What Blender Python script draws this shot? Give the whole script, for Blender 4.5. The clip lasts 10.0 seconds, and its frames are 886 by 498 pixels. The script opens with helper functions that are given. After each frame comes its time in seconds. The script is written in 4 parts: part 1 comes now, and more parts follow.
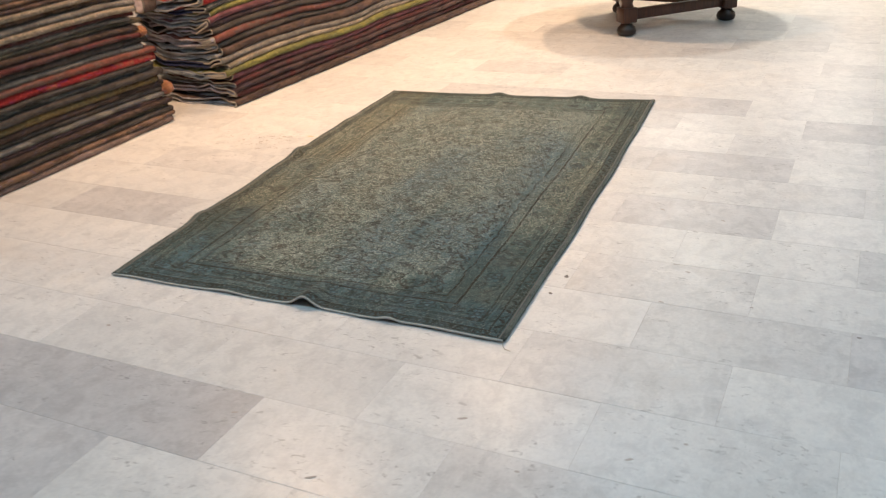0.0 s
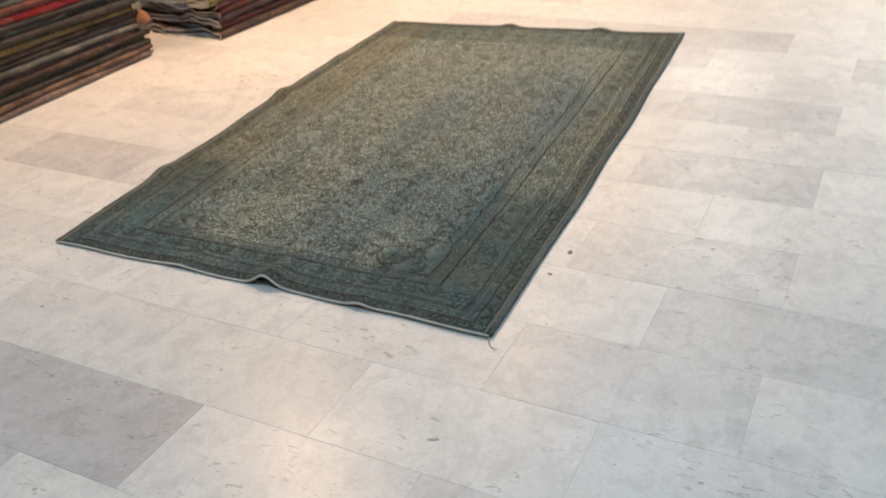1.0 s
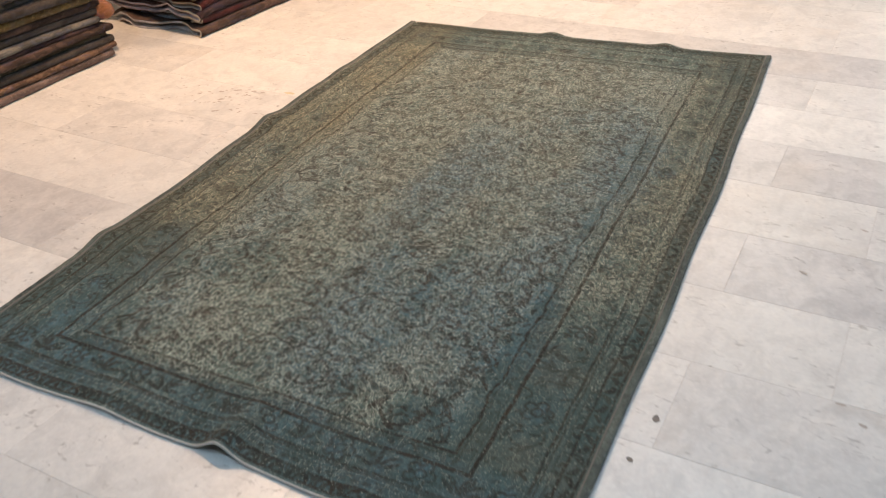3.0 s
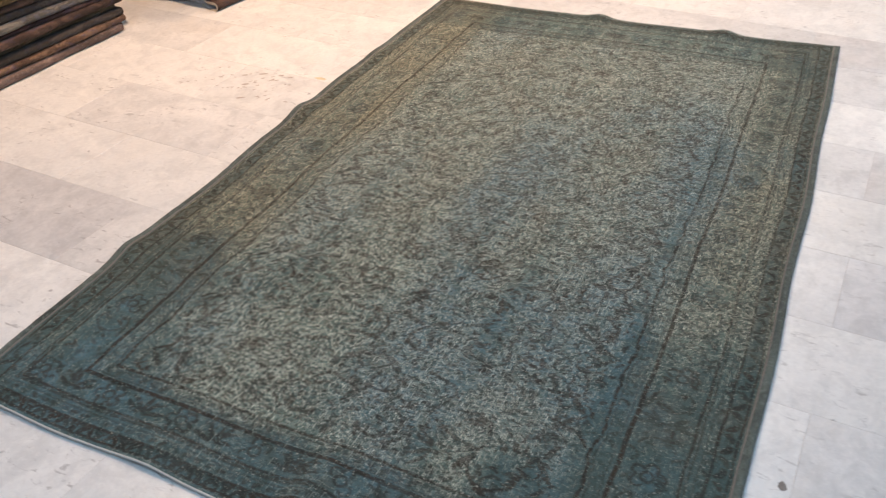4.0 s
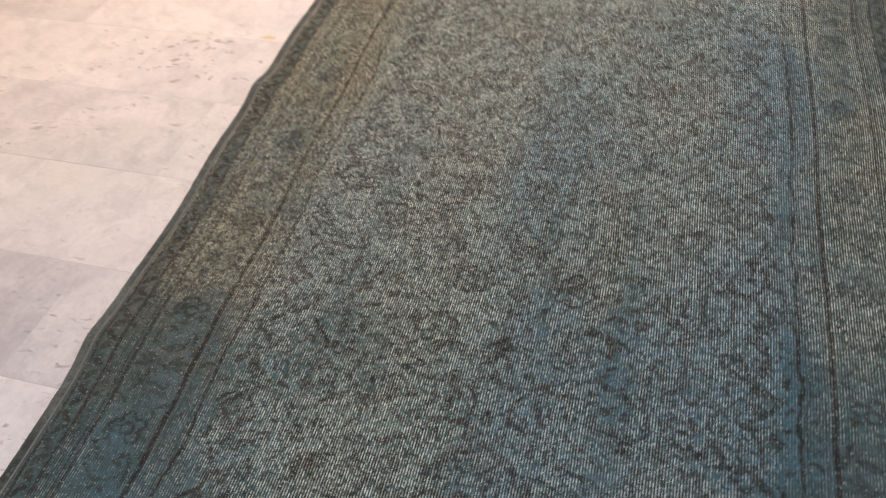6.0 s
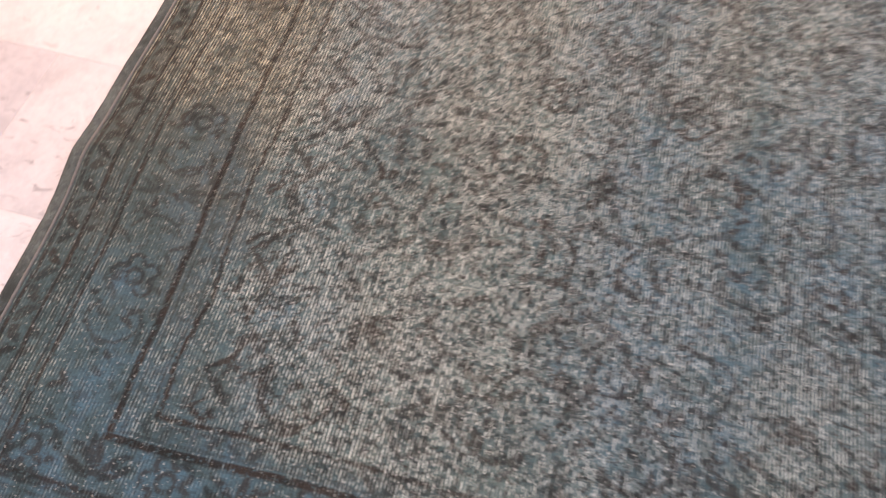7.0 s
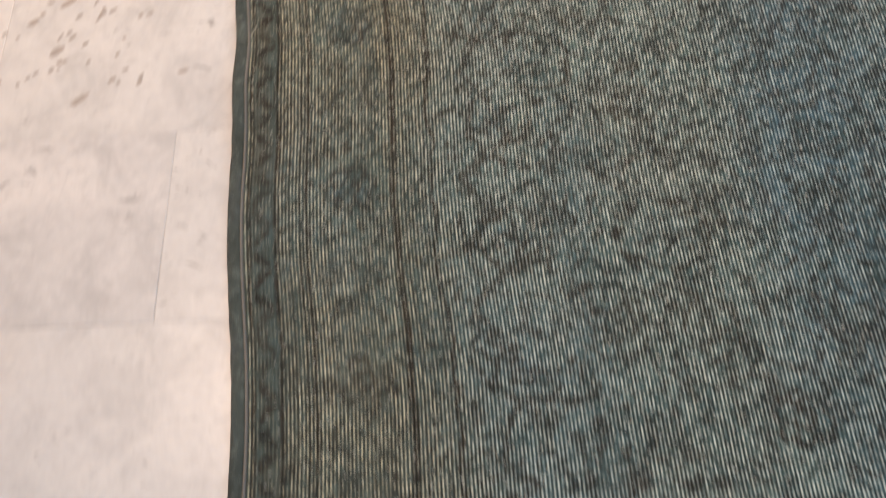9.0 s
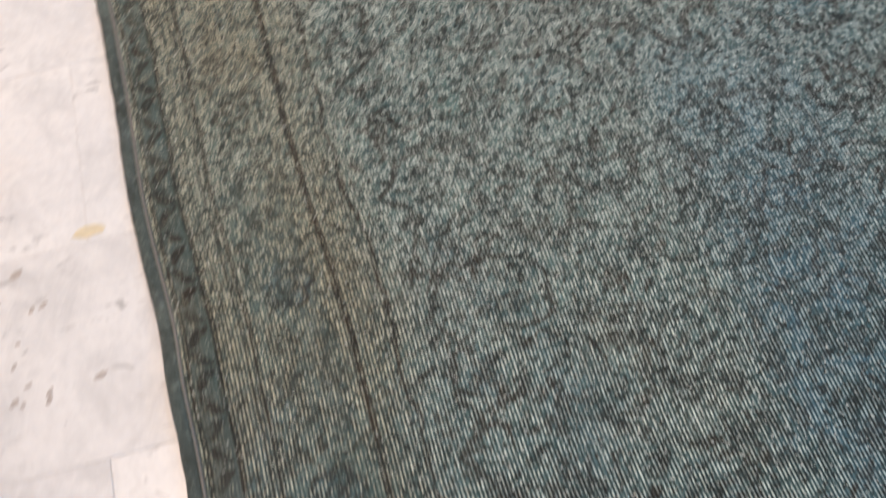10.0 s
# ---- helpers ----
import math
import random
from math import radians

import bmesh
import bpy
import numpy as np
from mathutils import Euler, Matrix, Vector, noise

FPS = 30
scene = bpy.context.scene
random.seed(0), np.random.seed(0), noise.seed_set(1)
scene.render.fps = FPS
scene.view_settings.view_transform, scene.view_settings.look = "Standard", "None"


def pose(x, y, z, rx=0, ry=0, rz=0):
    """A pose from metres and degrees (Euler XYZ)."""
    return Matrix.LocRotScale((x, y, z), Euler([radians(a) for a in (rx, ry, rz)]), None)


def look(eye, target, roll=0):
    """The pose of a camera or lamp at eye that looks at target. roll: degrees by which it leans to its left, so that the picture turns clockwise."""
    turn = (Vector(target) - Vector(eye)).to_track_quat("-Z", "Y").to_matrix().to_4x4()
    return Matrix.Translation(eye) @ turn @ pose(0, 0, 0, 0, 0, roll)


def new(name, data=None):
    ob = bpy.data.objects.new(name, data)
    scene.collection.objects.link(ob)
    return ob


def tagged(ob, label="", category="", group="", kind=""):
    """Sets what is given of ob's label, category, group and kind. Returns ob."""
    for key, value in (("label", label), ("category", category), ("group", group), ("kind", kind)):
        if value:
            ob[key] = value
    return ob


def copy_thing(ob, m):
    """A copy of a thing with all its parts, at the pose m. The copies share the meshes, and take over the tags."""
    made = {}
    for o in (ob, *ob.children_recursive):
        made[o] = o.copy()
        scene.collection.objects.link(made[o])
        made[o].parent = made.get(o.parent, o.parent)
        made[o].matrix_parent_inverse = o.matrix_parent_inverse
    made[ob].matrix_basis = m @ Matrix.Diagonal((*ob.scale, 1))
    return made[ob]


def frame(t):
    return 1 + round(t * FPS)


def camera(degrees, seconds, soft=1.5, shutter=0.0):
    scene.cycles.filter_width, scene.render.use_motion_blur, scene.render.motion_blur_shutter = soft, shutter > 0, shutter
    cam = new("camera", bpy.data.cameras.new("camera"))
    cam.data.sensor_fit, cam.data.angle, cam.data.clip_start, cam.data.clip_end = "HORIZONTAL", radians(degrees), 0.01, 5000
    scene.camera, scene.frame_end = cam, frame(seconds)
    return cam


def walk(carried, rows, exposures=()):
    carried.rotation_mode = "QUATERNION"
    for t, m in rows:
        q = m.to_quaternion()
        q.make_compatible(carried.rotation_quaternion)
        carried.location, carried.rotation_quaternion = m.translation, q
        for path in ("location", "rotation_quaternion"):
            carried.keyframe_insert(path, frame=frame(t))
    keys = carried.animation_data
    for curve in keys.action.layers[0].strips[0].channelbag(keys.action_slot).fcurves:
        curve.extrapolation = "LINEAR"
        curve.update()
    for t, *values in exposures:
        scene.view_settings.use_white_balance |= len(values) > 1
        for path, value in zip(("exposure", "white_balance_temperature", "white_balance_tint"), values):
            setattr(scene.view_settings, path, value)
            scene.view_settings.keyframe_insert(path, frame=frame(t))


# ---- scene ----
cam = camera(53.0, 10.0, soft=1.2, shutter=0.55)
PATH = [
    (0, (0.538, -2.916, 1.455), (-0.268, -1.296, 0.604), -3.7),
    (0.5, (0.507, -2.692, 1.399), (-0.29, -1.082, 0.521), -1.8),
    (1, (0.463, -2.436, 1.393), (-0.374, -0.922, 0.39), -4.5),
    (1.5, (0.333, -2.228, 1.363), (-0.459, -0.745, 0.279), -4.3),
    (2, (0.185, -2.047, 1.368), (-0.558, -0.547, 0.273), -3.7),
    (2.5, (0.094, -1.86, 1.345), (-0.692, -0.375, 0.26), -2.8),
    (2.7, (0.059, -1.762, 1.351), (-0.772, -0.294, 0.278), -3.1),
    (4, (-0.365, -1.486, 1.342), (-1.129, -0.045, 0.185), -1.0),
    (4.5, (-0.481, -1.425, 1.333), (-1.25, -0.018, 0.138), -1.3),
    (5, (-0.633, -1.249, 1.315), (-1.409, 0.111, 0.07), -3.5),
    (5.2, (-0.667, -1.182, 1.318), (-1.438, 0.157, 0.049), -4.5),
    (6.3, (-1.004, -1.002, 1.262), (-1.422, 0.288, -0.209), -5.2),
    (6.5, (-1.057, -0.974, 1.223), (-1.427, 0.251, -0.314), -4.3),
    (7, (-1.2, -0.819, 1.095), (-1.521, 0.169, -0.615), -1.4),
    (7.5, (-1.342, -0.664, 1.062), (-1.747, 0.162, -0.714), -7.3),
    (8, (-1.495, -0.507, 1.068), (-1.803, 0.285, -0.742), -9.2),
    (8.1, (-1.512, -0.484, 1.061), (-1.81, 0.336, -0.738), -9.8),
    (8.5, (-1.611, -0.32, 1.129), (-1.792, 0.476, -0.697), -9.8),
    (9, (-1.655, -0.121, 1.097), (-1.793, 0.721, -0.711), -11.7),
    (9.2, (-1.665, 0.002, 1.101), (-1.788, 0.817, -0.721), -13.1),
    (9.5, (-1.681, 0.123, 1.099), (-1.756, 0.928, -0.73), -12.8),
    (9.8, (-1.698, 0.244, 1.099), (-1.692, 1.014, -0.747), -11.4),
    (10, (-1.721, 0.303, 1.092), (-1.628, 1.089, -0.745), -8.4),
]
walk(cam, [(t, look(eye, target, roll)) for t, eye, target, roll in PATH],
     [(0, 0.04, 5750, 5), (2, 0.0, 5750, 5), (2.5, -0.07, 5800, 6), (4, 0.02, 5250, 7), (4.5, 0.02, 5250, 7.5), (5, -0.24, 5250, 9), (6.5, 0.06, 5020, 9.5), (7, 0.44, 5450, 23),
      (7.5, 0.28, 5450, 17), (8, 0.2, 5060, 7.5), (8.5, -0.16, 4900, 5), (9, -0.33, 4900, 5), (9.5, -0.19, 4620, 4), (10, -0.25, 4520, 3)])

# ---- world and lights ----
world = bpy.data.worlds.new("world")
scene.world = world
world.use_nodes = True
world.node_tree.nodes["Background"].inputs[0].default_value = (0.75, 0.87, 1.0, 1)
world.node_tree.nodes["Background"].inputs[1].default_value = 0.02

CEIL = 3.0
WARM, NEUTRAL, COOL = (1.0, 0.572, 0.298), (1.0, 0.84, 0.67), (0.69, 0.88, 1.0)
# x, y, watts, colour of each ceiling downlight
LAMPS = [
    (-2.0, 3.0, 46, WARM), (-1.95, 5.4, 60, WARM), (-2.62, 0.97, 64, WARM),
    (-0.7, 4.6, 32, NEUTRAL), (-1.5, 7.4, 32, NEUTRAL), (-1.4, 8.6, 32, NEUTRAL),
    (0.38, 7.5, 36, NEUTRAL), (0.15, 10.2, 62, NEUTRAL), (-0.65, 1.9, 12, COOL),
    (1.9, 3.0, 20, COOL), (1.9, 0.2, 16, COOL), (0.6, -1.8, 14, COOL), (-2.1, -1.6, 18, COOL),
]


def down_lamp(x, y, watts, colour):
    data = bpy.data.lights.new("downlight", "AREA")
    data.shape, data.size, data.energy, data.color = "DISK", 0.17, watts, colour
    data.spread = radians(150)
    ob = new("downlight_lamp", data)
    ob.matrix_world = pose(x, y, CEIL - 0.035)
    return ob


for row in LAMPS:
    down_lamp(*row)


# ---- material helpers ----
def material(name):
    mat = bpy.data.materials.new(name)
    mat.use_nodes = True
    tree = mat.node_tree
    return mat, tree.nodes, tree.links, tree.nodes["Principled BSDF"]


class Net:
    """Short calls for building a node tree."""

    def __init__(self, name):
        self.mat, self.n, self.l, self.out = material(name)

    def put(self, socket, value):
        if hasattr(value, "is_linked"):
            self.l.new(value, socket)
        elif isinstance(value, tuple) and len(value) == 3 and socket.type == "RGBA":
            socket.default_value = (*value, 1)
        else:
            socket.default_value = value

    def coords(self, which="Object"):
        return self.n.new("ShaderNodeTexCoord").outputs[which]

    def mapping(self, vec, scale=(1, 1, 1), loc=(0, 0, 0)):
        m = self.n.new("ShaderNodeMapping")
        self.put(m.inputs["Vector"], vec)
        m.inputs["Scale"].default_value, m.inputs["Location"].default_value = scale, loc
        return m.outputs[0]

    def noise(self, vec, scale, detail=4, rough=0.55, dist=0.0):
        m = self.n.new("ShaderNodeTexNoise")
        self.put(m.inputs["Vector"], vec)
        m.inputs["Scale"].default_value, m.inputs["Detail"].default_value = scale, detail
        m.inputs["Roughness"].default_value, m.inputs["Distortion"].default_value = rough, dist
        return m.outputs["Fac"]

    def ramp(self, fac, *stops):
        m = self.n.new("ShaderNodeValToRGB")
        self.put(m.inputs[0], fac)
        while len(m.color_ramp.elements) < len(stops):
            m.color_ramp.elements.new(0.5)
        for e, (p, c) in zip(m.color_ramp.elements, stops):
            e.position, e.color = p, ((*c, 1) if isinstance(c, tuple) else (c, c, c, 1))
        return m.outputs[0]

    def math(self, op, a, b=0.0, clamp=False):
        m = self.n.new("ShaderNodeMath")
        m.operation, m.use_clamp = op, clamp
        self.put(m.inputs[0], a)
        self.put(m.inputs[1], b)
        return m.outputs[0]

    def mix(self, fac, a, b, blend="MIX"):
        m = self.n.new("ShaderNodeMix")
        m.data_type, m.blend_type = "RGBA", blend
        self.put(m.inputs[0], fac)
        self.put(m.inputs[6], a)
        self.put(m.inputs[7], b)
        return m.outputs[2]

    def bump(self, height, strength, distance):
        m = self.n.new("ShaderNodeBump")
        self.put(m.inputs["Height"], height)
        m.inputs["Strength"].default_value, m.inputs["Distance"].default_value = strength, distance
        self.l.new(m.outputs[0], self.out.inputs["Normal"])

    def finish(self, colour, rough, metal=0.0, spec=0.5):
        self.put(self.out.inputs["Base Color"], colour)
        self.put(self.out.inputs["Roughness"], rough)
        self.out.inputs["Metallic"].default_value = metal
        self.out.inputs["Specular IOR Level"].default_value = spec
        return self.mat


def plain(name, colour, rough, metal=0.0, grain=60, depth=0.0005, spec=0.5):
    k = Net(name)
    v = k.coords()
    f = k.noise(v, grain, 5)
    g = k.noise(v, grain / 12, 3)
    c = k.mix(k.ramp(f, (0.3, 0.0), (0.7, 1.0)), tuple(x * 0.85 for x in colour), tuple(min(1, x * 1.12) for x in colour))
    c = k.mix(k.math("MULTIPLY", g, 0.3), c, tuple(x * 0.7 for x in colour))
    k.bump(f, 0.4, depth)
    return k.finish(c, rough, metal, spec)


def marble(name, light, dark, vein, joined):
    """Honed pale marble; every slab takes its own offset and tone."""
    k = Net(name)
    pos = k.n.new("ShaderNodeNewGeometry")
    rnd = pos.outputs["Random Per Island"] if joined else k.n.new("ShaderNodeObjectInfo").outputs["Random"]
    shift = k.n.new("ShaderNodeVectorMath")
    shift.operation = "ADD"
    k.put(shift.inputs[0], pos.outputs["Position"])
    comb = k.n.new("ShaderNodeCombineXYZ")
    k.put(comb.inputs[2], k.math("MULTIPLY", rnd, 40.0))
    k.put(comb.inputs[0], k.math("MULTIPLY", rnd, 13.0))
    k.put(shift.inputs[1], comb.outputs[0])
    v = shift.outputs[0]
    cloud = k.noise(k.mapping(v, (1.0, 1.6, 1.0)), 3.2, 6, 0.6, 0.8)
    fine = k.noise(v, 26, 6, 0.62)
    c = k.mix(k.ramp(cloud, (0.32, 0.0), (0.72, 1.0)), light, dark)
    c = k.mix(k.math("MULTIPLY", k.ramp(fine, (0.42, 0.0), (0.75, 1.0)), 0.45), c, dark)
    # short slanting grey flecks, in patches
    fleck = k.noise(k.mapping(v, (1.0, 2.2, 1.0)), 26, 4, 0.58, 0.9)
    patch = k.noise(v, 4.5, 3, 0.5)
    f = k.math("MULTIPLY", k.ramp(fleck, (0.60, 0.0), (0.70, 1.0)), k.ramp(patch, (0.44, 0.0), (0.56, 1.0)))
    c = k.mix(k.math("MULTIPLY", f, 0.68), c, vein)
    # sparse dark crystals
    dot = k.noise(k.mapping(v, (1.4, 2.6, 1.0)), 17, 2, 0.45, 0.5)
    c = k.mix(k.math("MULTIPLY", k.ramp(dot, (0.75, 0.0), (0.79, 1.0)), 0.6), c, vein)
    mottle = k.noise(k.mapping(v, (1.3, 1.0, 1.0)), 11, 5, 0.65, 0.6)
    c = k.mix(k.math("MULTIPLY", k.ramp(mottle, (0.45, 0.0), (0.70, 1.0)), 0.62), c, tuple(x * 0.78 for x in dark))
    grain = k.noise(v, 75, 4, 0.6)
    c = k.mix(k.math("MULTIPLY", k.ramp(grain, (0.52, 0.0), (0.64, 1.0)), 0.22), c, tuple(x * 0.80 for x in dark))
    c = k.mix(k.math("MULTIPLY", k.ramp(grain, (0.36, 1.0), (0.45, 0.0)), 0.22), c, tuple(min(0.85, x * 1.1) for x in light))
    # warm iron stains, faint
    stain = k.noise(v, 1.9, 4, 0.5, 1.2)
    c = k.mix(k.math("MULTIPLY", k.ramp(stain, (0.6, 0.0), (0.8, 1.0)), 0.18), c, (0.62, 0.50, 0.36))
    tone = k.math("ADD", k.math("MULTIPLY", rnd, 0.10), 0.92)
    hsv = k.n.new("ShaderNodeHueSaturation")
    k.put(hsv.inputs["Value"], tone)
    k.put(hsv.inputs["Color"], c)
    worn = k.noise(pos.outputs["Position"], 1.4, 4, 0.6)
    rough = k.math("ADD", k.math("MULTIPLY", worn, 0.18), k.math("ADD", k.math("MULTIPLY", fine, 0.10), 0.215))
    wave = k.noise(v, 7, 2, 0.5)
    k.bump(k.math("ADD", k.math("MULTIPLY", wave, 1.0), k.math("MULTIPLY", fine, 0.25)), 0.10, 0.004)
    return k.finish(hsv.outputs[0], rough, 0.0, 0.5)


TONES = [((0.78, 0.77, 0.74), (0.67, 0.67, 0.66), (0.26, 0.25, 0.24)),
         ((0.73, 0.72, 0.70), (0.58, 0.58, 0.575), (0.24, 0.23, 0.23)),
         ((0.66, 0.65, 0.64), (0.52, 0.52, 0.525), (0.22, 0.21, 0.21)),
         ((0.615, 0.61, 0.61), (0.48, 0.48, 0.485), (0.20, 0.20, 0.21))]
TONE_NAMES = ("white", "pale", "silver", "grey")
MARBLE = [marble("marble_%s" % n, *t, False) for n, t in zip(TONE_NAMES, TONES)]
MARBLE_FAR = [marble("marble_far_%s" % n, *t, True) for n, t in zip(TONE_NAMES, TONES)]
GROUT = plain("grout", (0.60, 0.575, 0.54), 0.9)
PLASTER = plain("plaster", (0.72, 0.70, 0.66), 0.85, grain=30)
CEILING = plain("ceiling_paint", (0.80, 0.79, 0.77), 0.9, grain=40)


def wood(name, light, dark, rough):
    k = Net(name)
    v = k.coords()
    grain = k.noise(k.mapping(v, (30, 30, 3)), 2.0, 5, 0.6, 0.6)
    big = k.noise(v, 5, 3)
    c = k.mix(k.ramp(grain, (0.3, 0.0), (0.7, 1.0)), dark, light)
    c = k.mix(k.math("MULTIPLY", big, 0.4), c, dark)
    k.bump(grain, 0.3, 0.001)
    return k.finish(c, rough)


WALNUT = wood("stained_walnut", (0.085, 0.031, 0.014), (0.032, 0.012, 0.007), 0.32)
EBONY = wood("dark_stained_wood", (0.035, 0.018, 0.012), (0.012, 0.008, 0.006), 0.35)


def folded_wool(name, colour, accent, amount):
    """Knotted pile of a folded rug: worn ground with long scraps of pattern in two further colours."""
    k = Net(name)
    v = k.coords()
    seed = 0.37 * sum(map(ord, name)) % 9
    big = k.noise(k.mapping(v, (1, 0.7, 1), (seed, 1, 2)), 8, 4, 0.62, 0.5)
    mid = k.noise(k.mapping(v, (1, 0.55, 1), (3, 7 + seed, 1)), 21, 4, 0.62, 1.0)
    patch = k.noise(k.mapping(v, (1, 0.45, 1), (8 + seed, 3, 6)), 13, 4, 0.6, 0.8)
    small = k.noise(k.mapping(v, (1, 0.8, 1.4), (1, 2, 5 + seed)), 80, 5, 0.78, 0.4)
    fine = k.noise(v, 420, 2, 0.6)
    dark = tuple(x * 0.32 for x in colour)
    turned = (0.55 * colour[0] + 0.25 * accent[2], 0.5 * colour[1] + 0.3 * accent[1], 0.5 * colour[2] + 0.5 * accent[0])
    c = k.mix(k.ramp(big, (0.34, 0.0), (0.62, 1.0)), dark, colour)
    c = k.mix(k.math("MULTIPLY", k.ramp(patch, (0.51, 0.0), (0.535, 1.0)), 0.95 * amount), c, accent)
    c = k.mix(k.math("MULTIPLY", k.ramp(mid, (0.56, 0.0), (0.60, 1.0)), 0.80 * amount), c, turned)
    c = k.mix(k.math("MULTIPLY", k.ramp(mid, (0.36, 1.0), (0.41, 0.0)), 0.75 * amount), c, dark)
    c = k.mix(k.math("MULTIPLY", k.ramp(small, (0.55, 0.0), (0.60, 1.0)), 0.75 * amount), c, tuple(min(0.7, x * 1.7 + 0.03) for x in colour))
    c = k.mix(k.math("MULTIPLY", k.ramp(small, (0.40, 1.0), (0.46, 0.0)), 0.80 * amount), c, tuple(x * 0.3 for x in colour))
    c = k.mix(k.math("MULTIPLY", k.ramp(fine, (0.4, 0.0), (0.7, 1.0)), 0.45), c, tuple(x * 0.45 for x in colour))
    k.bump(k.math("ADD", fine, k.math("MULTIPLY", mid, 0.6)), 0.8, 0.003)
    k.out.inputs["Sheen Weight"].default_value = 0.10
    return k.finish(c, 0.95, 0.0, 0.15)


# ---- mesh helpers ----
def mesh_of(name, bm, mats, smooth=True):
    me = bpy.data.meshes.new(name)
    bm.to_mesh(me)
    bm.free()
    for m in (mats if isinstance(mats, (list, tuple)) else [mats]):
        me.materials.append(m)
    if smooth:
        me.polygons.foreach_set("use_smooth", [True] * len(me.polygons))
    return me


def part(name, bm, mat, parent=None, label="", smooth=True):
    ob = new(name, mesh_of(name, bm, mat, smooth))
    if parent is not None:
        ob.parent = parent
    if label:
        tagged(ob, label)
    return ob


def box(bm, x0, x1, y0, y1, z0, z1, bevel=0.0, seg=2):
    r = bmesh.ops.create_cube(bm, size=1.0, matrix=Matrix.Translation(((x0 + x1) / 2, (y0 + y1) / 2, (z0 + z1) / 2))
                              @ Matrix.Diagonal((x1 - x0, y1 - y0, z1 - z0, 1)))
    if bevel:
        edges = {e for v in r["verts"] for e in v.link_edges}
        bmesh.ops.bevel(bm, geom=list(edges), offset=bevel, segments=seg, affect="EDGES", profile=0.5)
    return bm


def lathe(bm, profile, centre=(0, 0, 0), seg=28):
    """Surface of revolution about z from (radius, height) pairs."""
    rings = []
    for r, z in profile:
        rings.append([bm.verts.new((centre[0] + r * math.cos(2 * math.pi * i / seg), centre[1] + r * math.sin(2 * math.pi * i / seg), centre[2] + z)) for i in range(seg)])
    for a, b in zip(rings, rings[1:]):
        for i in range(seg):
            bm.faces.new((a[i], a[(i + 1) % seg], b[(i + 1) % seg], b[i]))
    bm.faces.new(list(reversed(rings[0])))
    bm.faces.new(rings[-1])
    return bm


# ---- the room's shell ----
X0, X1, Y0, Y1 = -5.2, 4.6, -5.2, 13.6


def wall(name, x0, x1, y0, y1):
    ob = part(name, box(bmesh.new(), x0, x1, y0, y1, -0.1, CEIL + 0.1), PLASTER, smooth=False)
    tagged(ob, "plain off-white plastered shop wall", "wall", kind="structure")


wall("wall_west", X0 - 0.15, X0, Y0, Y1)
wall("wall_east", X1, X1 + 0.15, Y0, Y1)
wall("wall_north", X0 - 0.15, X1 + 0.15, Y1, Y1 + 0.15)
wall("wall_south", X0 - 0.15, X1 + 0.15, Y0 - 0.15, Y0)
tagged(part("ceiling", box(bmesh.new(), X0, X1, Y0, Y1, CEIL, CEIL + 0.12), CEILING, smooth=False),
       "plain white painted shop ceiling", "ceiling", kind="structure")
floor = part("floor", box(bmesh.new(), X0, X1, Y0, Y1, -0.12, -0.0010), GROUT, smooth=False)
tagged(floor, "pale honed marble floor laid in running bond", "floor", kind="structure")

# downlight trims in the ceiling
TRIM = plain("white_enamel", (0.8, 0.8, 0.78), 0.4)


def downlight():
    bm = bmesh.new()
    lathe(bm, [(0.088, 0.0), (0.115, -0.004), (0.118, -0.012), (0.112, -0.016), (0.09, -0.012), (0.088, 0.0)], seg=32)
    return bm


trim_first = None
for x, y, w, c in LAMPS:
    if trim_first is None:
        trim_first = part("downlight", downlight(), TRIM)
        tagged(trim_first, "round white recessed ceiling downlight", "ceiling light", "ceiling downlights")
        trim_first.matrix_basis = pose(x, y, CEIL - 0.002)
    else:
        copy_thing(trim_first, pose(x, y, CEIL - 0.002))


# ---- folded rugs ----
WOOLS = {}


def wool(key):
    if key not in WOOLS:
        WOOLS[key] = folded_wool("wool_" + key, *PALETTE[key])
    return WOOLS[key]


PALETTE = {
    "taupe": ((0.28, 0.20, 0.165), (0.14, 0.10, 0.085), 0.45),
    "umber": ((0.085, 0.054, 0.041), (0.16, 0.10, 0.075), 0.6),
    "olive": ((0.12, 0.102, 0.068), (0.045, 0.045, 0.04), 0.7),
    "plum": ((0.062, 0.036, 0.038), (0.12, 0.07, 0.06), 0.6),
    "slate": ((0.125, 0.118, 0.105), (0.27, 0.255, 0.22), 0.7),
    "charcoal": ((0.062, 0.052, 0.044), (0.10, 0.085, 0.075), 0.6),
    "gold": ((0.22, 0.155, 0.058), (0.095, 0.085, 0.045), 0.85),
    "red": ((0.46, 0.036, 0.034), (0.34, 0.13, 0.075), 0.95),
    "rust": ((0.21, 0.075, 0.055), (0.12, 0.09, 0.075), 0.75),
    "maroon": ((0.11, 0.027, 0.026), (0.08, 0.06, 0.055), 0.7),
    "grey": ((0.23, 0.21, 0.185), (0.10, 0.092, 0.085), 0.7),
    "beige": ((0.40, 0.335, 0.245), (0.19, 0.155, 0.12), 0.7),
    "brown": ((0.19, 0.115, 0.075), (0.28, 0.175, 0.105), 0.7),
    "lime": ((0.27, 0.25, 0.065), (0.12, 0.12, 0.05), 0.7),
    "mauve": ((0.23, 0.085, 0.10), (0.11, 0.06, 0.07), 0.6),
}
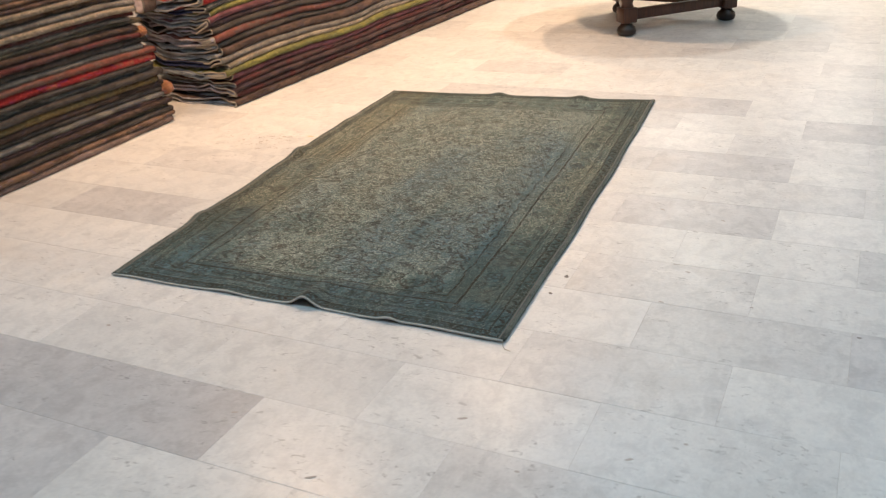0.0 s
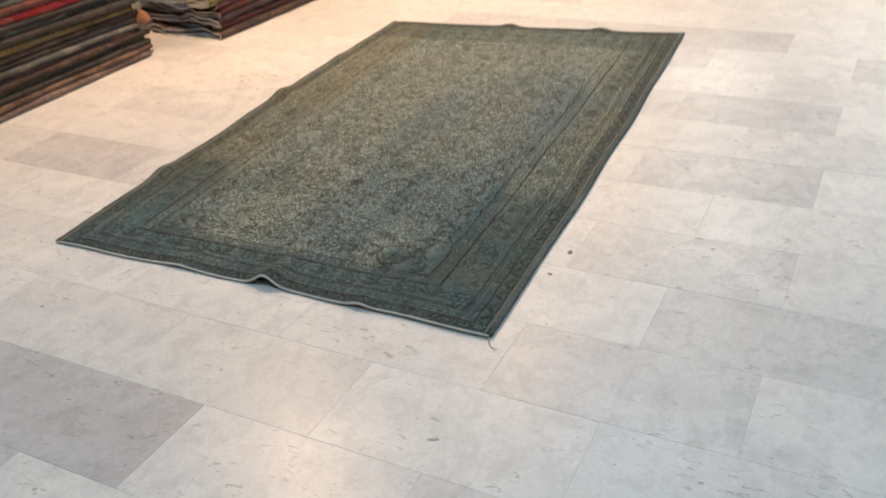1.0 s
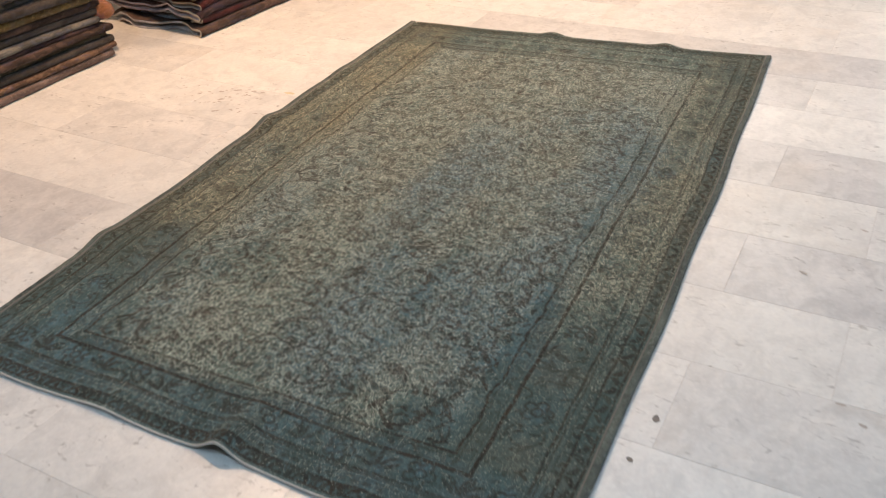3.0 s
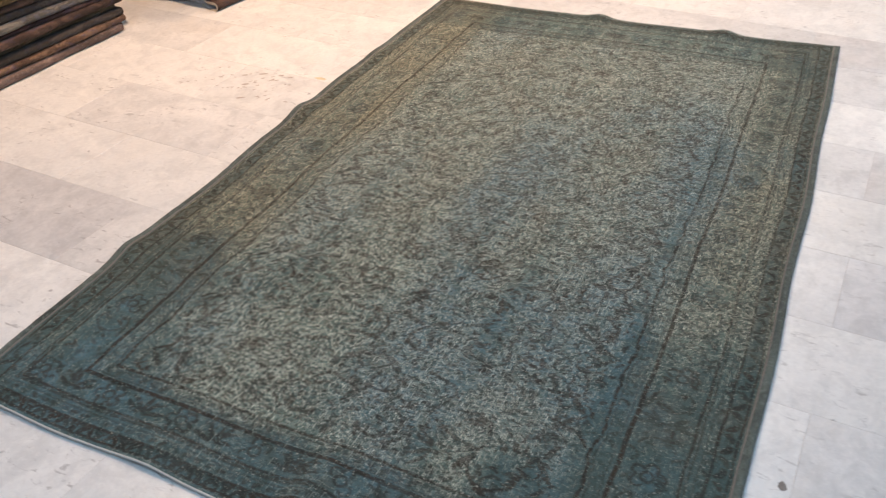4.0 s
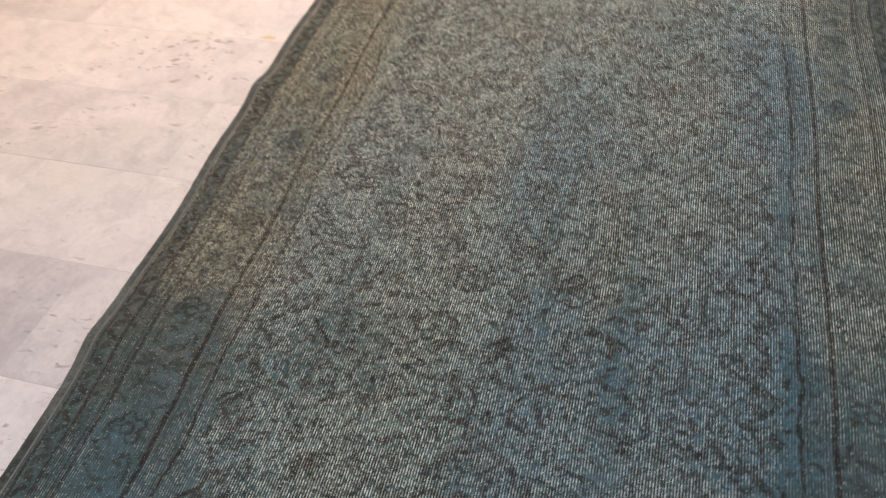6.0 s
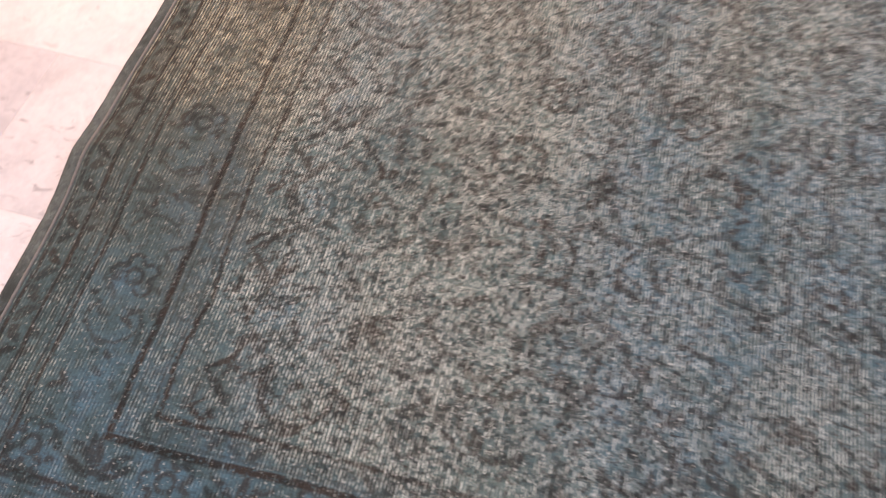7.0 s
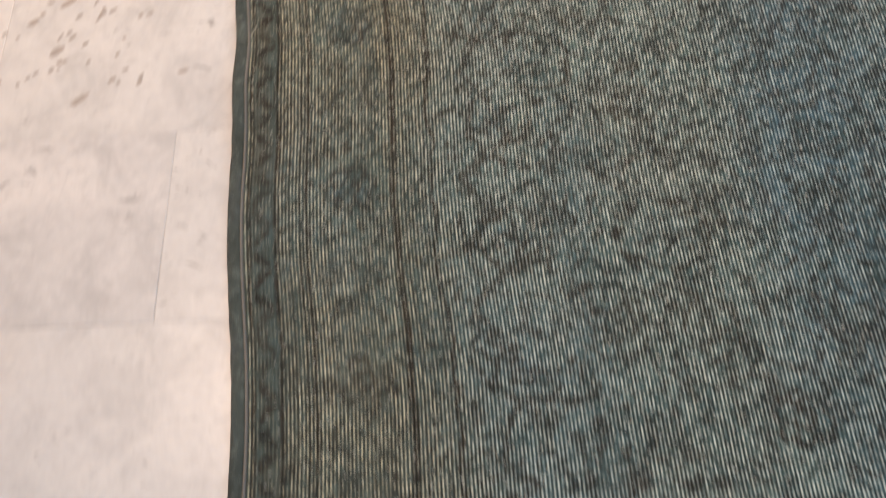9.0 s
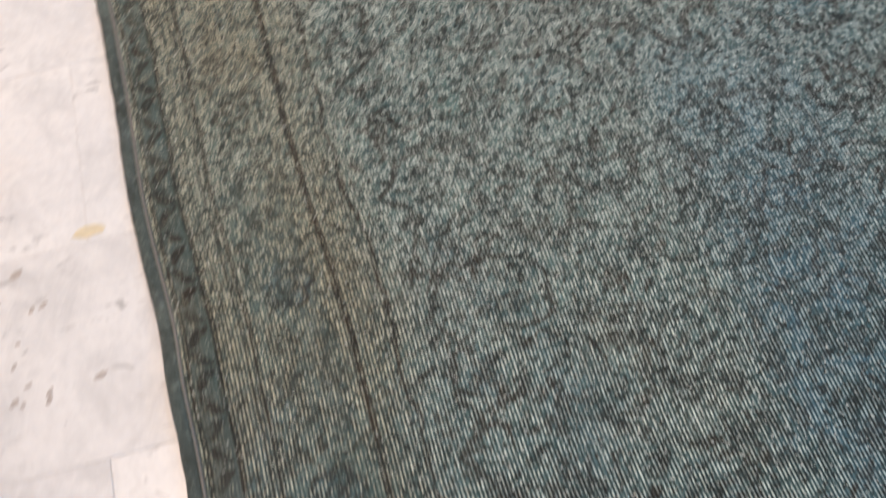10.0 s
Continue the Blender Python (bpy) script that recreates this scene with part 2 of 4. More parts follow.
BACK_GREY = folded_wool("rug_back_grey", (0.68, 0.68, 0.70), (0.48, 0.48, 0.51), 0.4)
BACK_BLUE = folded_wool("rug_back_blue", (0.42, 0.47, 0.53), (0.45, 0.46, 0.50), 0.4)
BACK_NAVY = folded_wool("rug_back_navy", (0.035, 0.045, 0.13), (0.10, 0.11, 0.17), 0.4)
BACK_LILAC = folded_wool("rug_back_lilac", (0.68, 0.61, 0.66), (0.48, 0.43, 0.47), 0.4)
COTTON = plain("undyed_cotton", (0.50, 0.45, 0.37), 0.95, grain=300, depth=0.001, spec=0.1)


def folded_rug(name, depth, length, height, colour, back, rng, style):
    """A rug folded into a flat bundle. Folds face +x, the end with its edges is at y = 0, the bundle runs to -y or +y."""
    bm = bmesh.new()
    t = style["ply"]
    rows = 30
    sy = style["dir"]
    # nested loops: an outer fold wrapped round an inner one
    loops = [(height / 2 - t * 0.55, 0.0), (height / 2 - t * 1.75, 0.010 + rng.random() * 0.03)]
    seeds = [rng.random() * 50 for _ in range(3)]
    for li, (rad, inset) in enumerate(loops):
        if rad < 0.003:
            continue
        cross = []
        m = 12
        for i in range(m + 1):
            cross.append((-depth + (depth - rad - inset) * i / m, -rad, 0, -1))
        for a in range(-75, 90, 15):
            cross.append((-rad - inset + rad * math.cos(radians(a)), rad * math.sin(radians(a)), math.cos(radians(a)), math.sin(radians(a))))
        for i in range(m + 1):
            cross.append((-rad - inset - (depth - rad - inset) * i / m, rad, 0, 1))
        grid = []
        for j in range(rows + 1):
            y = length * (j / rows) ** 1.4
            outer, inner = [], []
            for x, z, nx, nz in cross:
                lip = noise.noise((x * 5 + seeds[1], li * 3.0 + seeds[0], 0)) * style["ragged"] if j < 3 else 0
                yy = y + lip * (1 - j / 3 if j < 3 else 0)
                dx = 0.010 * noise.noise((seeds[0], y * 2.2, 0)) + 0.006 * noise.noise((seeds[1], y * 9, 0)) + 0.003 * noise.noise((seeds[1], y * 31, z * 60))
                dz = 0.0
                swell = 1 + 0.14 * noise.noise((x * 6 + seeds[2], y * 5, 1))
                end = max(0.0, 1 - y / 0.10)
                curl = style["curl"] * end * end * noise.noise((x * 9 + seeds[2], li * 2.0, 4))
                for sgn, lst in ((0.5, outer), (-0.5, inner)):
                    lst.append(bm.verts.new((x + dx + nx * t * sgn, sy * yy, height / 2 + (z + nz * t * sgn) * swell + dz + curl)))
            grid.append((outer, inner))
        c = len(cross)
        for j in range(rows):
            (o0, i0), (o1, i1) = grid[j], grid[j + 1]
            for i in range(c - 1):
                for quad, mi in (((o0[i], o0[i + 1], o1[i + 1], o1[i]), 0), ((i0[i], i1[i], i1[i + 1], i0[i + 1]), 1)):
                    f = bm.faces.new(quad if sy > 0 else tuple(reversed(quad)))
                    f.material_index = mi if li == 0 else 1
        for j in (0, rows):
            o, i_ = grid[j]
            for i in range(c - 1):
                f = bm.faces.new((o[i], i_[i], i_[i + 1], o[i + 1]))
                f.material_index = 2 if j == 0 and cross[i][0] > -0.13 else 1
    return bm


def stack(title, keys, backs, origin, depth, length, step, offsets, style, label_end):
    z = 0.0
    made = []
    for i, key in enumerate(keys):
        rng = random.Random(900 + i * 7 + len(keys))
        h = step * (0.66 + 0.62 * rng.random()) * (1.9 if key == "red" else 1.0)
        bm = folded_rug("folded_rug", depth, length, h, key, backs[i % len(backs)], rng, style)
        dx, dy = offsets(i / (len(keys) - 1), rng)
        for vert in bm.verts:
            wave = 0.030 * noise.noise((vert.co.x * 2.3 + 5, (vert.co.y + dy) * 1.1, 2.0)) + 0.016 * noise.noise((vert.co.x * 6, (vert.co.y + dy) * 3.1, z * 1.5))
            near = max(0.0, 1 - abs(vert.co.y) / 0.35)
            vert.co.z += min(1.0, z / 0.25) * (wave - style["droop"] * near * near + style["smile"] * near * (((vert.co.x + 0.30) / 0.30) ** 2 - 0.5))
        ob = part("folded_rug", bm, [wool(key), backs[i % len(backs)], COTTON if rng.random() < style["hem"] else backs[i % len(backs)]])
        ob.matrix_basis = pose(origin[0] + dx, origin[1] + dy, z, 0, 0, style["turn"] + rng.uniform(-0.5, 0.5))
        tagged(ob, "%s wool rug folded flat in the %s" % (NAMES[key], label_end), "rug", title)
        z += h * 0.985
        made.append(ob)
    return made


NAMES = {"taupe": "taupe brown", "umber": "dark umber", "olive": "olive brown patterned", "plum": "dark plum", "slate": "slate grey speckled",
         "charcoal": "charcoal grey", "gold": "golden olive patterned", "red": "bright red patterned", "rust": "rust red", "maroon": "deep maroon",
         "grey": "grey-brown", "beige": "light beige", "brown": "brown and orange", "lime": "yellow-green", "mauve": "dusty mauve"}

FRONT = ["taupe", "brown", "charcoal", "olive", "umber", "plum", "slate", "charcoal", "umber", "gold", "charcoal", "slate", "charcoal", "red",
         "rust", "grey", "charcoal", "maroon", "umber", "olive", "grey", "maroon", "beige", "grey", "brown", "beige", "umber", "brown", "taupe", "gold", "umber"]
BACK = ["umber", "maroon", "plum", "maroon", "mauve", "lime", "beige", "grey", "umber", "charcoal", "rust", "charcoal", "plum", "mauve", "lime",
        "slate", "red", "grey", "olive", "maroon"]
front_stack = stack("rugs in the front stack", FRONT, [BACK_GREY, BACK_LILAC], (-3.12, 1.035, 0), 1.0, 2.6, 0.0318,
      lambda s, r: (-0.05 * s + r.uniform(-0.026, 0.016), -0.03 - 0.17 * s + r.uniform(-0.05, 0.04)),
      {"dir": -1, "ragged": 0.03, "curl": 0.012, "droop": 0.012, "hem": 0.3, "ply": 0.0072, "smile": 0.0, "turn": 0.0}, "tall front stack")
rear_stack = stack("rugs in the rear stack", BACK, [BACK_GREY, BACK_BLUE, BACK_LILAC, BACK_GREY, BACK_LILAC, BACK_BLUE, BACK_GREY, BACK_NAVY], (-2.90, 1.33, 0), 0.62, 4.4, 0.040,
      lambda s, r: (-0.17 * s + r.uniform(-0.02, 0.02), 0.0 + r.uniform(-0.03, 0.03)),
      {"dir": 1, "ragged": 0.06, "curl": 0.035, "droop": 0.03, "hem": 1.0, "ply": 0.0105, "smile": 0.032, "turn": -3.6}, "long rear stack")


def turned_end(name, owner, centre, size, mat, label):
    """The rolled-over corner of a rug that pokes out of the stack."""
    bm = bmesh.new()
    w, d, h = size
    bmesh.ops.create_uvsphere(bm, u_segments=20, v_segments=12, radius=0.5)
    for vert in bm.verts:
        q = vert.co
        k = 1 + 0.12 * noise.noise(q * 3 + Vector((w * 90, 0, 0)))
        q.x, q.y, q.z = q.x * w * k, q.y * d * k, q.z * h * k
    bmesh.ops.transform(bm, matrix=owner.matrix_basis.inverted() @ Matrix.Translation(centre), verts=bm.verts)
    part(name, bm, mat, owner, label)


TERRACOTTA = folded_wool("terracotta_wool", (0.42, 0.19, 0.085), (0.30, 0.12, 0.06), 0.5)
turned_end("turned_corner", front_stack[6], (-3.165, 1.0, 0.19), (0.10, 0.12, 0.085), TERRACOTTA, "rolled terracotta corner")
turned_end("turned_corner", front_stack[16], (-3.19, 0.90, 0.535), (0.11, 0.12, 0.065), TERRACOTTA, "rolled terracotta corner")


def hanging_fold(owner, x, y0, y1, z0, z1):
    """A rug's end that hangs out of the stack in a narrow loop."""
    bm = bmesh.new()
    line = [(x - 0.05, z1), (x - 0.052, z1 - 0.06), (x - 0.045, z0 + 0.03), (x - 0.025, z0 + 0.004), (x, z0), (x + 0.022, z0 + 0.008), (x + 0.034, z0 + 0.04), (x + 0.030, z1 - 0.05), (x + 0.05, z1)]
    t = 0.006
    rows = []
    for j in range(9):
        y = y0 + (y1 - y0) * j / 8
        o, n_ = [], []
        for i, (px, pz) in enumerate(line):
            a, c = line[max(i - 1, 0)], line[min(i + 1, len(line) - 1)]
            nrm = Vector((c[1] - a[1], 0, -(c[0] - a[0]))).normalized()
            sway = 0.004 * noise.noise((y * 12, i * 0.6, 3))
            o.append(bm.verts.new((px + sway + nrm.x * t, y, pz + nrm.z * t)))
            n_.append(bm.verts.new((px + sway - nrm.x * t, y, pz - nrm.z * t)))
        rows.append((o, n_))
    m = len(line)
    for (o0, n0), (o1, n1) in zip(rows, rows[1:]):
        for i in range(m - 1):
            bm.faces.new((o0[i], o0[i + 1], o1[i + 1], o1[i])).material_index = 0
            bm.faces.new((n0[i], n1[i], n1[i + 1], n0[i + 1])).material_index = 1
    for o, n_ in (rows[0], rows[-1]):
        for i in range(m - 1):
            bm.faces.new((o[i], n_[i], n_[i + 1], o[i + 1])).material_index = 2
    bmesh.ops.recalc_face_normals(bm, faces=bm.faces)
    bmesh.ops.transform(bm, matrix=owner.matrix_basis.inverted(), verts=bm.verts)
    part("hanging_fold", bm, [wool("taupe"), BACK_LILAC, COTTON], owner, "brown end hanging out in a loop")


hanging_fold(rear_stack[15], -3.44, 1.22, 1.45, 0.57, 0.76)


# ---- tripod table at the back ----
def tripod_table():
    root = new("round_table")
    feet = [Vector((-1.10, 3.66, 0)), Vector((-0.49, 4.32, 0)), Vector((-1.36, 4.50, 0))]
    mid = sum(feet, Vector()) / 3
    root.location = mid
    rel = [f - mid for f in feet]
    for f in rel:
        leg = part("leg", lathe(bmesh.new(), [(0.040, 0.085), (0.055, 0.10), (0.052, 0.20), (0.038, 0.23), (0.05, 0.26), (0.045, 0.40), (0.030, 0.52), (0.04, 0.62), (0.05, 0.715)], f), WALNUT, root)
        part("bun_foot", lathe(bmesh.new(), [(0.045, 0.0), (0.066, 0.012), (0.072, 0.035), (0.062, 0.062), (0.045, 0.075), (0.042, 0.09)], f), EBONY, leg, "dark turned bun foot")
        bm = box(bmesh.new(), -0.058, 0.058, -0.058, 0.058, 0.095, 0.205, 0.008)
        bmesh.ops.transform(bm, matrix=pose(f.x, f.y, 0, 0, 0, 42), verts=bm.verts)
        part("block", bm, WALNUT, leg)
    for a, b in ((0, 1), (1, 2), (2, 0)):
        d = rel[b] - rel[a]
        bm = box(bmesh.new(), -d.length / 2 + 0.05, d.length / 2 - 0.05, -0.028, 0.028, 0.11, 0.185, 0.008)
        bmesh.ops.transform(bm, matrix=Matrix.Translation((rel[a] + rel[b]) / 2) @ Matrix.Rotation(math.atan2(d.y, d.x), 4, "Z"), verts=bm.verts)
        part("stretcher", bm, WALNUT, root)
    part("tabletop", lathe(bmesh.new(), [(0.75, 0.715), (0.79, 0.722), (0.80, 0.735), (0.79, 0.75), (0.75, 0.752)], seg=64), WALNUT, root)
    tagged(root, "round dark walnut table on turned legs with bun feet", "table")


tripod_table()

# ---- the rug on the floor ----
RA, RB, RC, RD = (-1.952, -0.746), (-0.365, -0.711), (-0.509, 1.990), (-2.104, 1.841)
RW, RL = 1.585, 2.66


def rug_point(u, v):
    """Floor place of the rug at u across and v along (0 to 1); the edges wander a little. Arrays are fine."""
    x = (1 - v) * ((1 - u) * RA[0] + u * RB[0]) + v * ((1 - u) * RD[0] + u * RC[0])
    y = (1 - v) * ((1 - u) * RA[1] + u * RB[1]) + v * ((1 - u) * RD[1] + u * RC[1])
    mid = np.sin(np.pi * v)
    x = x - (1 - u) ** 2 * (0.014 * mid + 0.005 * np.sin(v * 31) * mid) + u ** 2 * (0.012 * mid + 0.004 * np.sin(v * 23 + 1) * mid)
    y = y + (1 - v) ** 3 * (0.008 * np.sin(np.pi * u) + 0.003 * np.sin(u * 25)) + v ** 3 * 0.004 * np.sin(u * 21)
    return x, y


def rug_height(u, v):
    """Lift of the cloth off the floor: a few ripples at the edges."""
    g = lambda c, s, q: np.exp(-((q - c) / s) ** 2)
    h = 0.034 * g(0.535, 0.026, u) * g(0.0, 0.05, v) + 0.010 * g(0.74, 0.02, u) * g(0.0, 0.03, v) + 0.006 * g(0.33, 0.04, u) * g(0.0, 0.03, v)
    h = h + 0.020 * g(0.545, 0.026, v) * g(0.0, 0.06, u) + 0.013 * g(0.215, 0.022, v) * g(0.0, 0.05, u) + 0.008 * g(0.75, 0.03, v) * g(0.0, 0.05, u)
    h = h + 0.014 * g(0.43, 0.03, u) * g(1.0, 0.03, v) + 0.014 * g(0.74, 0.03, u) * g(1.0, 0.03, v) + 0.010 * g(0.83, 0.012, v) * g(1.0, 0.02, u)
    h = h + 0.0022 * (1 + np.sin(u * 9 + v * 4)) * (1 + np.sin(v * 13 - u * 5)) * 0.5
    return h


def smooth_noise(s, w, fs, fw, seed, octaves=3):
    """Soft value noise on the cloth, about 0 to 1."""
    rs = np.random.RandomState(seed)
    out, amp, tot = 0, 1.0, 0
    for o in range(octaves):
        gx, gy = int(RW * fs) + 3, int(RL * fw) + 3
        g = rs.rand(gy, gx)
        px, py = np.clip(s * fs, 0, gx - 2), np.clip(w * fw, 0, gy - 2)
        ix, iy = px.astype(int), py.astype(int)
        fx, fy = px - ix, py - iy
        fx, fy = fx * fx * (3 - 2 * fx), fy * fy * (3 - 2 * fy)
        ix1, iy1 = np.minimum(ix + 1, gx - 1), np.minimum(iy + 1, gy - 1)
        out = out + amp * ((g[iy, ix] * (1 - fx) + g[iy, ix1] * fx) * (1 - fy) + (g[iy1, ix] * (1 - fx) + g[iy1, ix1] * fx) * fy)
        tot += amp
        amp, fs, fw = amp * 0.55, fs * 2.1, fw * 2.1
    return out / tot


class Ink:
    """Draws the worn ornament as masks over the cloth, in metres across (s) and along (w)."""

    def __init__(self, ns, nw):
        self.ns, self.nw = ns, nw
        self.ds, self.dw = RW / (ns - 1), RL / (nw - 1)
        self.mask = np.zeros((nw, ns), np.float32)

    def stroke(self, pts, width, power=1.0):
        for (s0, w0), (s1, w1) in zip(pts, pts[1:]):
            r = width + 0.004
            a0, a1 = int((min(s0, s1) - r) / self.ds), int((max(s0, s1) + r) / self.ds) + 2
            b0, b1 = int((min(w0, w1) - r) / self.dw), int((max(w0, w1) + r) / self.dw) + 2
            a0, b0, a1, b1 = max(a0, 0), max(b0, 0), min(a1, self.ns), min(b1, self.nw)
            if a0 >= a1 or b0 >= b1:
                continue
            gs, gw = np.meshgrid(np.arange(a0, a1) * self.ds, np.arange(b0, b1) * self.dw)
            dx, dy = s1 - s0, w1 - w0
            q = np.clip(((gs - s0) * dx + (gw - w0) * dy) / (dx * dx + dy * dy + 1e-9), 0, 1)
            d = np.hypot(gs - s0 - q * dx, gw - w0 - q * dy)
            val = np.clip(1.0 - (d - width * 0.5) / 0.0024, 0, 1) * power
            view = self.mask[b0:b1, a0:a1]
            np.maximum(view, val, out=view)

    def arc(self, s, w, r, a0, a1, width, power=1.0, squash=1.0, turn=0.0):
        n = max(4, int(abs(a1 - a0) / 22))
        ct, st = math.cos(radians(turn)), math.sin(radians(turn))
        pts = []
        for i in range(n + 1):
            a = radians(a0 + (a1 - a0) * i / n)
            x, y = r * math.cos(a), r * squash * math.sin(a)
            pts.append((s + x * ct - y * st, w + x * st + y * ct))
        self.stroke(pts, width, power)

    def blob(self, s, w, size, turn, width, power=1.0):
        """A short bent dab, thick in the middle."""
        c, q = math.cos(radians(turn)), math.sin(radians(turn))
        pts = [(s + size * (x * c - y * q), w + size * (x * q + y * c)) for x, y in ((-0.5, 0.0), (0.0, 0.16), (0.5, 0.0))]
        self.stroke(pts, width * 0.55, power)
        self.stroke([((pts[0][0] + pts[1][0]) / 2, (pts[0][1] + pts[1][1]) / 2), pts[1], ((pts[1][0] + pts[2][0]) / 2, (pts[1][1] + pts[2][1]) / 2)], width, power)

    def hook(self, s, w, size, turn, bend, width, power=1.0):
        """A bent leaf, pointed at both ends."""
        pts = []
        x, y, a = s, w, radians(turn)
        for i in range(7):
            pts.append((x, y))
            x, y, a = x + size / 6 * math.cos(a), y + size / 6 * math.sin(a), a + radians(bend) / 6
        for i in range(6):
            self.stroke(pts[i:i + 2], width * (0.3 + 0.7 * math.sin(math.pi * (i + 0.5) / 6)), power)
        return pts

    def disc(self, s, w, size, power=1.0, squash=1.0):
        self.stroke([(s, w - size * (squash - 1) / 2), (s, w + size * (squash - 1) / 2 + 0.0005)], size, power)


def rug_masks(ns, nw):
    """Three masks over the cloth: dark outlines, surviving pile, blue dye."""
    rng = random.Random(41)
    ink, pile, dye = Ink(ns, nw), Ink(ns, nw), Ink(ns, nw)
    half = RW / 2

    def ring(mask, d, e, g, width, power):
        for (a, b), (c, f) in (((d, e), (d, RL - g)), ((d, e), (RW - d, e)), ((d, RL - g), (RW - d, RL - g))):
            mask.stroke([(a + (c - a) * i / 60 + 0.0014 * math.sin(i * 1.7), b + (f - b) * i / 60 + 0.0014 * math.sin(i * 2.3)) for i in range(61)], width, power)

    # frame lines: distance from the sides, near end and far end, width, strength
    for row in ((0.0175, 0.011, 0.016, 0.004, 0.95), (0.055, 0.039, 0.052, 0.005, 0.95), (0.074, 0.068, 0.078, 0.0025, 0.5), (0.089, 0.080, 0.094, 0.003, 0.75), (0.099, 0.089, 0.104, 0.005, 0.9),
                (0.222, 0.163, 0.232, 0.008, 1.0), (0.236, 0.174, 0.246, 0.002, 0.5), (0.264, 0.196, 0.268, 0.0025, 0.6), (0.275, 0.206, 0.278, 0.005, 1.0)):
        ring(ink, *row)
    ring(pile, 0.036, 0.025, 0.034, 0.026, 0.85)

    def along(d, e, g, step, draw, phase=0.5):
        """Calls draw at even steps up one side and across both ends."""
        for side in range(3):
            lo, hi = (e, RL - g) if side < 1 else (d, RW - d)
            q, i = lo + phase * step, 0
            while q < hi - step * 0.3:
                s, w = ((d, q), (q, e), (q, RL - g))[side]
                draw(s, w, 90 if side < 1 else 0, i)
                q, i = q + step, i + 1

    # outer guard: a running leaf; second and inner guards: dots and dashes
    along(0.036, 0.025, 0.034, 0.032, lambda s, w, t, i: (ink.blob(s, w, rng.uniform(0.022, 0.032), t + (42 if i % 2 else -42), rng.uniform(0.008, 0.013), rng.uniform(0.7, 1.0)), ink.blob(s, w + 0.009, 0.012, t, 0.006, rng.uniform(0, 0.7))))
    along(0.065, 0.055, 0.065, 0.029, lambda s, w, t, i: ink.blob(s, w, 0.014, t + rng.uniform(-60, 60), 0.009, rng.uniform(0.2, 0.8)))
    along(0.250, 0.185, 0.257, 0.030, lambda s, w, t, i: ink.blob(s, w, 0.018, t + (50 if i % 2 else -50), 0.008, rng.uniform(0.2, 0.8)))

    def flower(s, w, r, p):
        pile.disc(s, w, r * 2.4, 0.95)
        if rng.random() < 0.6:
            dye.disc(s, w, r * 2.0, 0.9)
        ink.arc(s, w, r * 0.38, 0, 360, 0.005, p)
        n, t0 = rng.choice((5, 6)), rng.uniform(0, 60)
        for i in range(n):
            a = t0 + 360 * i / n
            if rng.random() < 0.8:
                ink.arc(s + r * 0.72 * math.cos(radians(a)), w + r * 0.72 * math.sin(radians(a)), r * 0.36, a - 110, a + 110, rng.uniform(0.004, 0.008), p)

    def spray(s, w, turn, n, size, p):
        pile.disc(s + size * 0.5 * math.cos(radians(turn)), w + size * 0.5 * math.sin(radians(turn)), size * 1.1, 0.8)
        for i in range(n):
            a = turn + (i - (n - 1) / 2) * 34 + rng.uniform(-8, 8)
            ink.hook(s + 0.01 * math.cos(radians(a)), w + 0.01 * math.sin(radians(a)), size * rng.uniform(0.7, 1.1), a, rng.uniform(-40, 40), rng.uniform(0.007, 0.011), p)

    def vine(s, w, r, a, hand, p):
        n = 9
        pts = [(s + r * math.cos(radians(a + hand * 25 * i)), w + r * math.sin(radians(a + hand * 25 * i))) for i in range(n)]
        ink.stroke(pts, rng.choice((0.004, 0.005, 0.006)), p)
        pile.disc(s, w, r * 1.3, 0.75)
        if rng.random() < 0.45:
            dye.disc(s, w, r * 1.1, 0.8)
        for i in (0, 3, 6, 8):
            ink.hook(*pts[i], rng.uniform(0.028, 0.05), a + hand * (25 * i + rng.uniform(40, 130)), hand * rng.uniform(20, 80), rng.uniform(0.008, 0.013), p)
        ink.blob(s, w, 0.02, rng.uniform(0, 180), 0.009, p)

    # main frame: open flowers with curling leaves, sprays between them
    w, i = 0.39, 0
    while w < RL - 0.3:
        s = 0.161
        if i % 2 == 0:
            flower(s, w, 0.033, 0.75)
            for k in (-1, 1):
                ink.arc(s, w + k * 0.066, 0.040, 90 * k - 70, 90 * k + 70, 0.004, 0.6)
                ink.hook(s - k * 0.03, w + k * 0.052, 0.045, 90 * k + 40, 60 * k, 0.006, 0.65)
                ink.hook(s + k * 0.03, w + k * 0.048, 0.040, 90 * k - 40, -60 * k, 0.006, 0.65)
        else:
            for k in (-1, 1):
                spray(s + k * 0.012, w, 90 - 60 * k, 3, 0.034, 0.55)
                spray(s - k * 0.010, w - k * 0.02, 270 - 30 * k, 2, 0.030, 0.5)
        w, i = w + 0.145, i + 1
    for e, k in ((0.126, 1), (RL - 0.168, -1)):
        s, i = 0.13, 0
        while s < half + 0.02:
            if i % 2 == 0:
                flower(s, e, 0.032, 0.75)
            else:
                spray(s, e - k * 0.022, 90 * k, 5, 0.045, 0.8)
                ink.hook(s + 0.04, e + 0.02, 0.05, 200, 60, 0.008, 0.75)
                ink.hook(s - 0.04, e + 0.02, 0.05, 340, -60, 0.008, 0.75)
            s, i = s + 0.094, i + 1
    # field: one half is drawn, the other mirrors it
    F, N, G = 0.29, 0.215, 0.295
